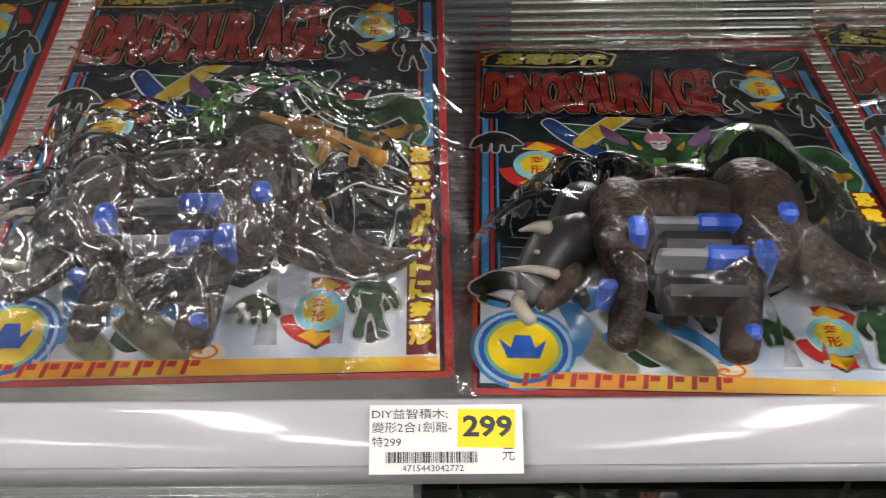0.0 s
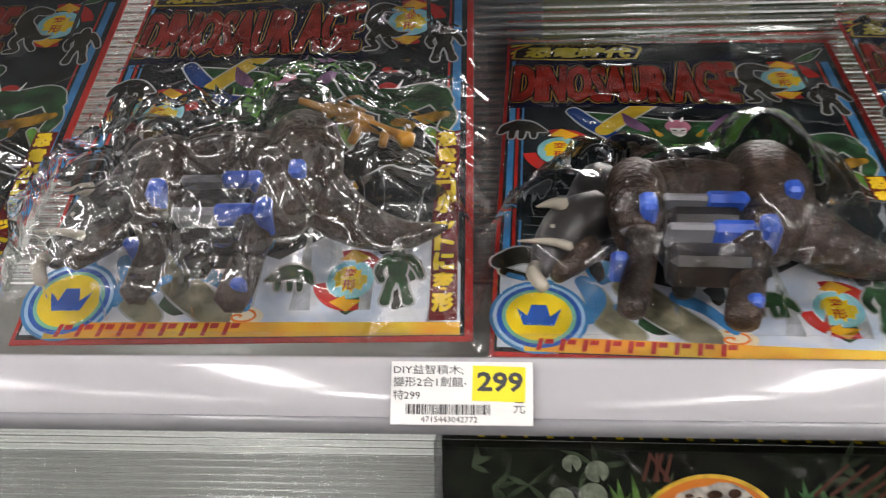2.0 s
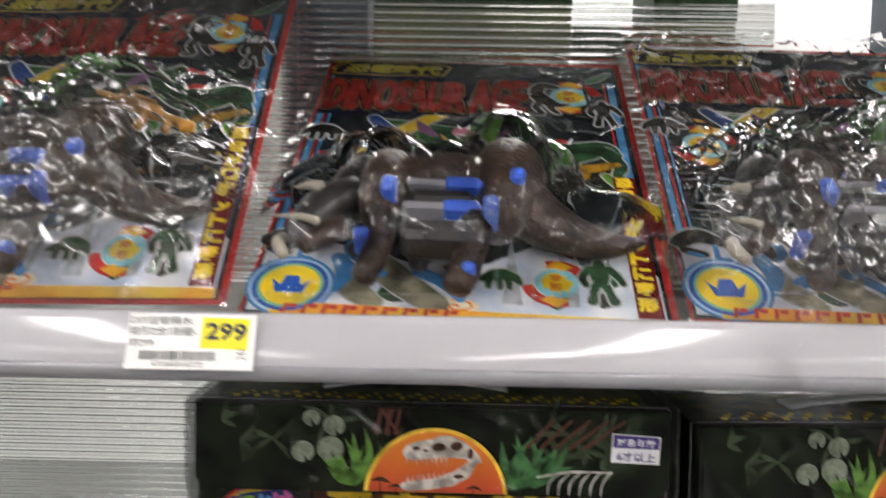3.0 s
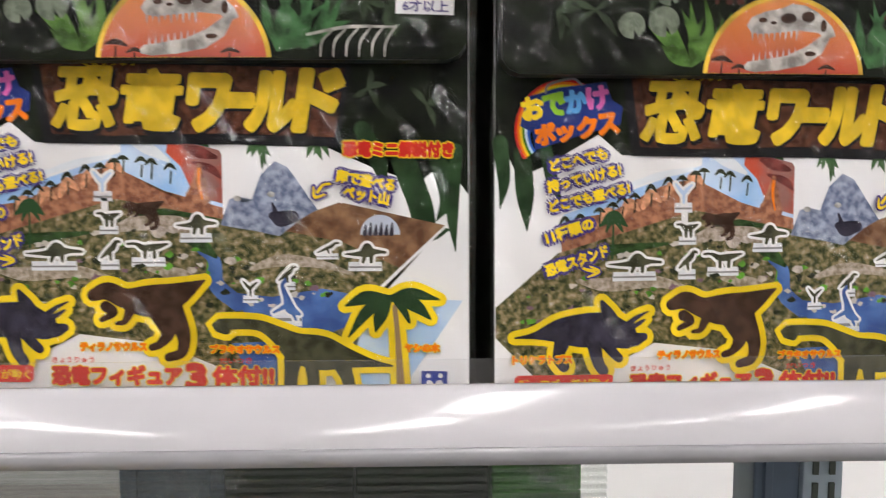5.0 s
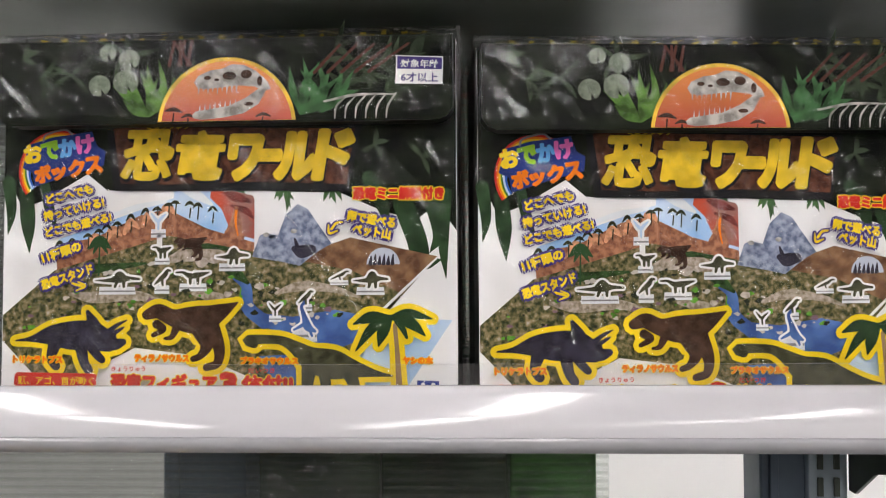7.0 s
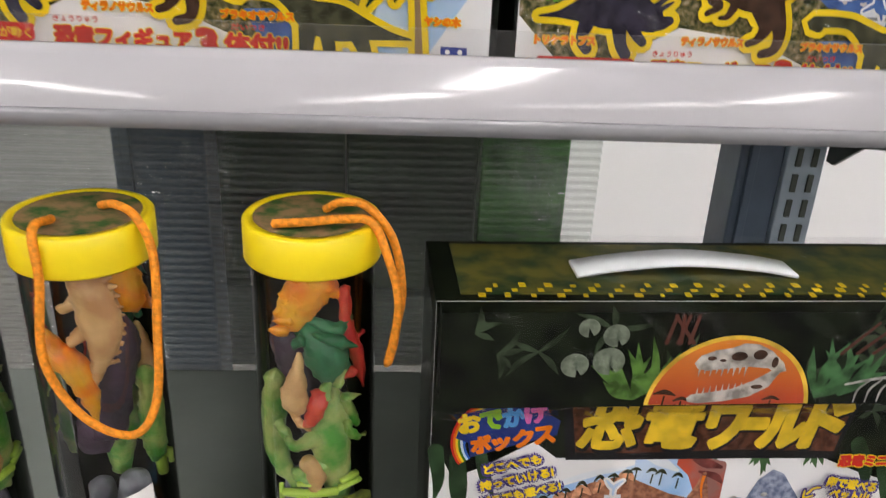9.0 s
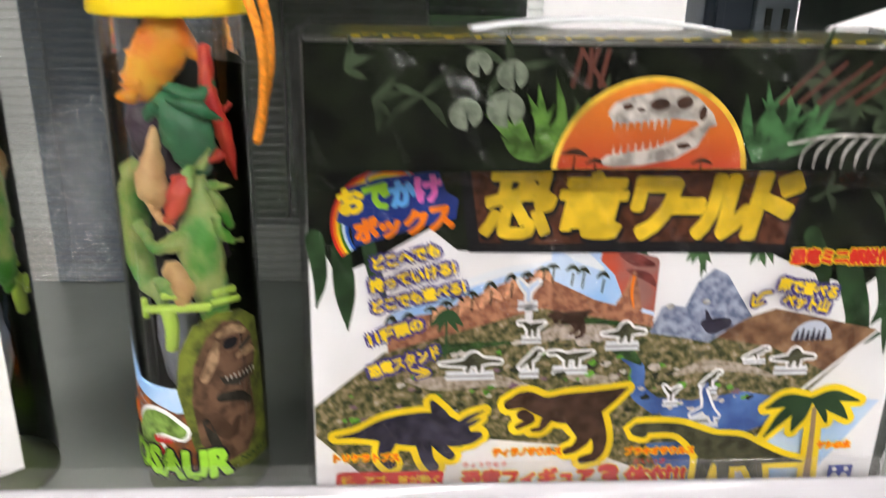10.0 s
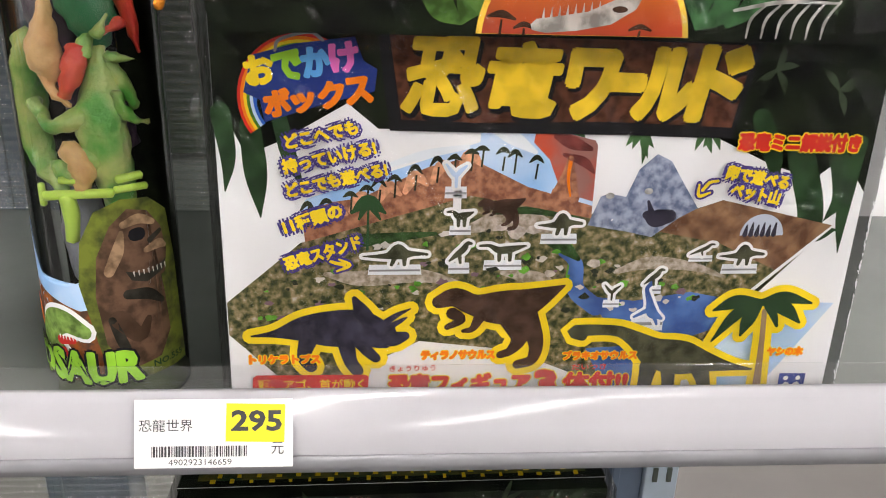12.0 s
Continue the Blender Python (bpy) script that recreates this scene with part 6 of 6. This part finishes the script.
def wrapped_text(nm, body, a, z, width_deg, height, material, t, layer, tilt=0.0, fat=0.0, outline=None):
    w = radians(width_deg) * TUBE_R
    ob = print_text(nm, body, 0, 0, w, height, material, t, 1, tilt=tilt, fat=fat, bold=0.02, outline=outline)
    for o in [c for c in t.children if c.name.split(".")[0] in (nm, nm + "_outline") and not c.data.get("wrapped")]:
        for v in o.data.vertices:
            v.co = wrap(TUBE_R + 0.0003 + layer * 0.00007 - v.co.y * 1.5, a + math.degrees(v.co.x / TUBE_R), z + v.co.z)
        o.data["wrapped"] = 1
    return ob


def toy_tube(m, spin, cord, back, label):
    t = thing("toy_tube", m @ pose(0, 0, 0, 0, 0, spin), label, "toy tube", "tubes of small dinosaurs")
    part("tube_wall", ring_wall(bmesh.new(), TUBE_R, 0.001, TUBE_H, 48), TUBE_CLEAR, t, "clear plastic tube")
    part("back_print", ring_wall(bmesh.new(), TUBE_R - 0.0004, 0.003, 0.205, 30, 25 - spin, 150 - spin), JUNGLE, t, "dark jungle print on the back wall")
    bm = bmesh.new()
    add_tube(bm, [(0, 0, 0.0005), (0, 0, 0.003)], [TUBE_R - 0.0005, TUBE_R - 0.0005], 32)
    part("tube_base", bm, mat("tube_base_plastic", (0.12, 0.16, 0.06), 0.4, vary=0.1), t)
    prof = [(0.0, TUBE_H - 0.001), (TUBE_R + 0.0022, TUBE_H - 0.001), (TUBE_R + 0.0026, TUBE_H), (TUBE_R + 0.0026, TUBE_H + LID_H - 0.0012), (TUBE_R + 0.0016, TUBE_H + LID_H), (TUBE_R - 0.001, TUBE_H + LID_H), (TUBE_R - 0.0016, TUBE_H + LID_H - 0.001), (0.0, TUBE_H + LID_H - 0.001)]
    bm = bmesh.new()
    rings = [[bm.verts.new((r * math.cos(k * math.tau / 48), r * math.sin(k * math.tau / 48), z)) for k in range(48)] for r, z in prof if r > 0]
    for a, b in zip(rings, rings[1:]):
        for k in range(48):
            bm.faces.new((a[k], a[(k + 1) % 48], b[(k + 1) % 48], b[k])).smooth = True
    bm.faces.new(rings[0])
    bm.faces.new(rings[-1])
    lid = part("lid", bm, LID_YELLOW, t, "bright yellow plastic lid")
    bm = bmesh.new()
    bmesh.ops.create_circle(bm, cap_ends=True, radius=TUBE_R - 0.0026, segments=40, matrix=Matrix.Translation((0, 0, TUBE_H + LID_H - 0.0003)))
    part("lid_picture", bm, LID_PRINT, lid, "green jungle print under clear disc")
    bm = bmesh.new()
    q = curve_points(cord, 7)
    add_tube(bm, q, [0.0021] * len(q), 8)
    ob = part("cord", bm, CORD_ORANGE, t, "orange braided carrying cord")
    ob.matrix_local = pose(0, 0, 0, 0, 0, -spin)
    # figures inside
    figure(t, "orange", [(0.004, -0.012, 0.215, 0.01), (-0.006, -0.013, 0.195, 0.009), (-0.012, -0.014, 0.178, 0.006)], [(-0.004, -0.017, 0.21, 0.004), (-0.013, -0.016, 0.2, 0.002)], [(-0.008, -0.018, 0.197, 0.004), (-0.017, -0.016, 0.188, 0.002)], [(0.008, -0.014, 0.205, 0.004), (0.013, -0.012, 0.2, 0.002)], *[[(0.001 - 0.0025 * k, -0.02, 0.216 - 0.0075 * k, 0.0028), (-0.008 - 0.0025 * k, -0.019, 0.214 - 0.0075 * k, 0.0008)] for k in range(6)], label="orange and yellow spiny plastic dinosaur")
    figure(t, "deep", [(-0.006, -0.012, 0.176, 0.004), (0.004, -0.014, 0.165, 0.009), (0.008, -0.013, 0.148, 0.009), (0.009, -0.01, 0.135, 0.004)], [(0.0, -0.016, 0.182, 0.002), (0.012, -0.018, 0.178, 0.003), (0.02, -0.014, 0.186, 0.001)], [(0.01, -0.016, 0.172, 0.003), (0.022, -0.012, 0.168, 0.001)], label="dark green plastic dinosaur")
    figure(t, "red", [(0.016, -0.012, 0.205, 0.0025), (0.017, -0.015, 0.18, 0.003), (0.022, -0.014, 0.155, 0.003), (0.025, -0.01, 0.132, 0.001)], [(0.019, -0.015, 0.165, 0.002), (0.025, -0.012, 0.172, 0.001)], [(0.021, -0.014, 0.145, 0.002), (0.012, -0.018, 0.14, 0.0012)], label="red plastic dinosaur")
    figure(t, "sand", [(-0.006, -0.019, 0.16, 0.0008), (-0.007, -0.02, 0.145, 0.0035), (-0.009, -0.02, 0.132, 0.006), (-0.006, -0.018, 0.124, 0.004)], [(-0.012, -0.018, 0.13, 0.003), (-0.008, -0.02, 0.119, 0.002), (-0.002, -0.02, 0.112, 0.0008)], label="sand coloured crested plastic dinosaur")
    figure(t, "red", [(0.004, -0.02, 0.136, 0.003), (0.002, -0.022, 0.126, 0.004), (-0.003, -0.021, 0.116, 0.002)], label="dark red plastic dinosaur")
    figure(t, "violet", [(-0.012, 0.002, 0.175, 0.008), (-0.01, 0.0, 0.155, 0.011), (-0.006, 0.0, 0.13, 0.009), (0.0, 0.002, 0.1, 0.008)], [(0.006, 0.004, 0.12, 0.006), (0.008, 0.004, 0.09, 0.008)], label="dark violet plastic dinosaur")
    figure(t, "green", [(-0.02, -0.008, 0.138, 0.004), (-0.021, -0.01, 0.125, 0.005), (-0.022, -0.008, 0.11, 0.006), (-0.02, -0.01, 0.09, 0.005), (-0.012, -0.016, 0.078, 0.003), (-0.008, -0.018, 0.07, 0.001)], [(-0.018, -0.014, 0.112, 0.003), (-0.012, -0.02, 0.106, 0.0016)], label="light green plastic dinosaur")
    figure(t, "green", [(0.009, -0.014, 0.135, 0.003), (0.01, -0.014, 0.12, 0.007), (0.008, -0.015, 0.1, 0.009), (0.011, -0.014, 0.078, 0.007), (0.012, -0.012, 0.06, 0.004)], [(0.004, -0.02, 0.108, 0.004), (-0.008, -0.022, 0.104, 0.003), (-0.014, -0.021, 0.108, 0.0014)], [(0.006, -0.02, 0.092, 0.005), (-0.004, -0.022, 0.084, 0.004), (-0.01, -0.022, 0.088, 0.002)], [(0.014, -0.016, 0.13, 0.002), (0.018, -0.014, 0.12, 0.003), (0.022, -0.012, 0.11, 0.001)], [(0.008, -0.018, 0.14, 0.0016), (0.006, -0.02, 0.132, 0.003)], label="green striped plastic dinosaur")
    figure(t, "green", [(0.016, -0.02, 0.118, 0.0016), (0.02, -0.018, 0.108, 0.0022), (0.026, -0.012, 0.104, 0.0008)], [(0.015, -0.02, 0.132, 0.002), (0.024, -0.014, 0.13, 0.0006)], [(0.012, -0.022, 0.14, 0.0022), (0.017, -0.02, 0.148, 0.0005)], label="green spiny tail and crest of a plastic dinosaur")
    figure(t, "sand", [(-0.004, -0.0235, 0.096, 0.0036), (0.002, -0.0245, 0.086, 0.0042), (0.0, -0.0245, 0.076, 0.002)], label="pale belly of a plastic dinosaur")
    figure(t, "deep", [(0.002, -0.022, 0.176, 0.0012), (0.012, -0.022, 0.172, 0.003), (0.022, -0.017, 0.164, 0.0008)], [(-0.004, -0.021, 0.172, 0.0028), (-0.009, -0.02, 0.166, 0.0014)], label="dark green winged plastic dinosaur")
    figure(t, "ash", [(-0.01, -0.002, 0.07, 0.007), (-0.006, -0.004, 0.04, 0.009), (0.004, -0.002, 0.012, 0.008)], [(0.012, 0.002, 0.06, 0.006), (0.014, 0.0, 0.02, 0.008)], label="grey plastic dinosaur")
    for pts in ([(-0.016, -0.0225, 0.0735, 0.0018), (0.0, -0.026, 0.0755, 0.0018), (0.012, -0.024, 0.0755, 0.0018)], [(-0.008, -0.025, 0.081, 0.0014), (0.004, -0.026, 0.0815, 0.0014)], [(-0.006, -0.0255, 0.074, 0.0026), (-0.005, -0.0255, 0.066, 0.0028), (-0.006, -0.0255, 0.055, 0.0024)], [(-0.017, -0.022, 0.0785, 0.0012), (-0.017, -0.022, 0.0695, 0.0012)], [(0.014, -0.0225, 0.081, 0.0016), (0.022, -0.0165, 0.0815, 0.0016)], [(0.013, -0.023, 0.0765, 0.0014), (0.0235, -0.0155, 0.0765, 0.0014)]):
        bm = bmesh.new()
        limb(bm, [(x, y, z + 0.027, w * 1.25) for x, y, z, w in pts], 0, 6, 3)
        part("fence_piece", bm, FIG["lime"], t, "lime green plastic fence piece")
    if back:
        ob = figure(t, "sand", [(-0.006, -0.014, 0.226, 0.003), (0.004, -0.017, 0.212, 0.007), (0.009, -0.018, 0.192, 0.0085), (0.01, -0.018, 0.17, 0.007), (0.005, -0.018, 0.148, 0.003), (0.001, -0.018, 0.135, 0.001)], [(0.002, -0.018, 0.2, 0.004), (-0.008, -0.018, 0.192, 0.002)], [(0.004, -0.018, 0.178, 0.004), (-0.006, -0.018, 0.168, 0.002)], *[[(0.012 - 0.0006 * (k - 4) ** 2 * 0.3, -0.017, 0.213 - 0.0068 * k, 0.003), (0.0205 - 0.0006 * (k - 4) ** 2 * 0.4, -0.0165, 0.215 - 0.0068 * k, 0.0008)] for k in range(10)], label="sand coloured spiny plastic dinosaur")
        ob.matrix_local = pose(0, 0, 0, 0, 0, -spin)
        ob = figure(t, "orange", [(-0.02, -0.012, 0.172, 0.0015), (-0.014, -0.017, 0.16, 0.005), (-0.006, -0.019, 0.15, 0.006), (0.0, -0.02, 0.135, 0.004), (0.002, -0.02, 0.118, 0.001)], [(-0.014, -0.017, 0.156, 0.003), (-0.019, -0.014, 0.145, 0.002)], label="orange plastic dinosaur")
        ob.matrix_local = pose(0, 0, 0, 0, 0, -spin)
        s0 = -spin
        wrapped_poly("back_label", [(s0 - 52, 0.004), (s0 + 52, 0.004), (s0 + 52, 0.083), (s0 - 52, 0.075)], PAPER, t, 1, "white paper label with small print")
        rng = random.Random(5)
        for k in range(9):
            z = 0.067 - 0.0058 * k
            a = -46.0
            while a < 30 - 3 * k % 11:
                w = rng.uniform(6, 16)
                wrapped_poly("print_bar", [(s0 + a, z), (s0 + a + w, z + 0.0007), (s0 + a + w, z + 0.0035), (s0 + a, z + 0.0028)], TAG_INK, t, 3)
                a += w + rng.uniform(2, 5)
        for a in (-38, -14):
            wrapped_poly("print_mark", [(s0 + a, 0.006), (s0 + a + 18, 0.006), (s0 + a + 18, 0.0155), (s0 + a, 0.0155)], TAG_INK, t, 3)
        return t
    # printed label round the lower part
    wrapped_poly("label_sky", [(-75, 0.03), (-75, 0.066), (-60, 0.058), (-48, 0.047), (-30, 0.0445), (-10, 0.0455), (8, 0.05), (8, 0.03)], SKY, t, 1, "pale blue printed sky")
    wrapped_poly("label_lava", [(-80, 0.003), (-80, 0.05), (-72, 0.058), (-62, 0.042), (-40, 0.036), (-10, 0.034), (10, 0.036), (10, 0.003)], ink("label_rock", (0.09, 0.05, 0.035), second=(0.3, 0.09, 0.02), scale=160), t, 2)
    wrapped_poly("label_moss", [(-8, 0.045), (-3, 0.062), (10, 0.074), (30, 0.078), (52, 0.077), (70, 0.07), (76, 0.05), (80, 0.003), (8, 0.003)], ink("label_moss", (0.16, 0.19, 0.03), second=(0.05, 0.06, 0.02), scale=110), t, 3)
    hide = ink("label_hide", (0.14, 0.08, 0.05), second=(0.06, 0.035, 0.022), scale=150)
    wrapped_poly("label_dinosaur", [(8, 0.02), (4, 0.04), (8, 0.056), (20, 0.068), (34, 0.074), (50, 0.072), (62, 0.064), (66, 0.054), (62, 0.045), (46, 0.042), (60, 0.036), (62, 0.02), (50, 0.01), (24, 0.008)], hide, t, 5, "brown printed tyrannosaur")
    wrapped_poly("label_mouth", [(28, 0.0495), (46, 0.047), (64, 0.0505), (60, 0.0465), (44, 0.0435), (32, 0.0455)], ROBOT_DARK, t, 8)
    wrapped_strokes("label_brow", [[(30, 0.068, 0.0014), (42, 0.0695, 0.002), (54, 0.067, 0.0012)], [(46, 0.0565, 0.0012), (58, 0.0575, 0.002), (64, 0.056, 0.001)], [(16, 0.05, 0.002), (24, 0.058, 0.0024), (28, 0.065, 0.001)]], ink("label_hide_light", (0.26, 0.17, 0.1), vary=0.4, scale=200), t, 8)
    wrapped_strokes("label_shade", [[(50, 0.06, 0.0012), (60, 0.0625, 0.001)], [(28, 0.04, 0.002), (44, 0.0385, 0.0024), (56, 0.034, 0.0012)], [(14, 0.03, 0.0016), (20, 0.02, 0.0022), (26, 0.012, 0.0012)]], ROBOT_DARK, t, 8)
    wrapped_strokes("label_teeth", [[(34 + 4 * k, 0.049, 0.0004), (34.5 + 4 * k, 0.0468, 0.0001)] for k in range(8)], BONE, t, 9)
    wrapped_strokes("label_eye", [[(38, 0.0635, 0.0026), (42, 0.0635, 0.0026)]], BLACK, t, 8)
    wrapped_strokes("label_arm", [[(20, 0.03, 0.004), (34, 0.022, 0.003), (42, 0.028, 0.0015)]], ink("label_hide_dark", (0.07, 0.04, 0.025), vary=0.4), t, 8)
    rex = [[(-50, 0.02, 0.004), (-38, 0.027, 0.006), (-24, 0.029, 0.005), (-8, 0.0255, 0.003)], [(-40, 0.018, 0.005), (-30, 0.014, 0.0035), (-24, 0.008, 0.002)]]
    wrapped_strokes("rex_edge", rex, WHITE, t, 10, grow=0.0018)
    wrapped_strokes("rex_head", rex, ink("rex_green", (0.16, 0.26, 0.06), vary=0.5, scale=160), t, 16, label="green printed dinosaur head")
    wrapped_strokes("rex_mouth", [[(-30, 0.021, 0.002), (-18, 0.0215, 0.0014)], [(-28, 0.017, 0.0012), (-22, 0.012, 0.0008)]], CARD_RED, t, 22)
    wrapped_strokes("rex_teeth", [[(-30 + 3 * k, 0.0235, 0.0004), (-29.6 + 3 * k, 0.0215, 0.0001)] for k in range(7)], WHITE, t, 24)
    wrapped_text("flame_lettering", "H", -72, 0.024, 14, 0.009, ORANGE, t, 12, fat=0.0008, outline=(CARD_RED, 0.0008))
    wrapped_text("name_lettering", "DINOSAUR", -118, 0.0035, 150, 0.0135, ink("slime", (0.25, 0.5, 0.04), vary=0.3), t, 26, tilt=0, fat=0.0007, outline=(BLACK, 0.0011))
    wrapped_text("small_lettering", "NO.555", 42, 0.0065, 30, 0.0028, ink("dark_green_text", (0.02, 0.05, 0.02)), t, 12)
    return t


LOOP_BACK = [(-0.008, -0.012, 0.2495), (-0.009, -0.03, 0.2515), (-0.007, -0.036, 0.23), (-0.01, -0.038, 0.19), (0.004, -0.038, 0.16), (0.025, -0.037, 0.15), (0.035, -0.03, 0.165), (0.037, -0.024, 0.2), (0.037, -0.018, 0.235), (0.03, -0.014, 0.252), (0.018, -0.004, 0.254), (0.008, 0.006, 0.2495)]
LOOP_SIDE = [(-0.016, -0.018, 0.2505), (0.0, -0.02, 0.2525), (0.016, -0.018, 0.2535), (0.029, -0.016, 0.251), (0.0365, -0.02, 0.235), (0.0415, -0.022, 0.215), (0.04, -0.02, 0.19), (0.037, -0.02, 0.178), (0.0395, -0.018, 0.19), (0.0435, -0.014, 0.215), (0.0385, -0.008, 0.24), (0.026, -0.004, 0.2545), (0.014, -0.002, 0.2555), (0.006, 0.004, 0.2495)]
toy_tube(pose(0.1185, -0.042, -0.472), 0, LOOP_SIDE, False, "clear tube of plastic dinosaurs with a printed jungle label")
toy_tube(pose(0.0115, -0.045, -0.472), 150, LOOP_BACK, True, "clear tube of plastic dinosaurs showing its white paper label")
toy_tube(pose(-0.069, -0.045, -0.472), 60, LOOP_BACK, True, "clear tube of plastic dinosaurs with yellow lid and cord")
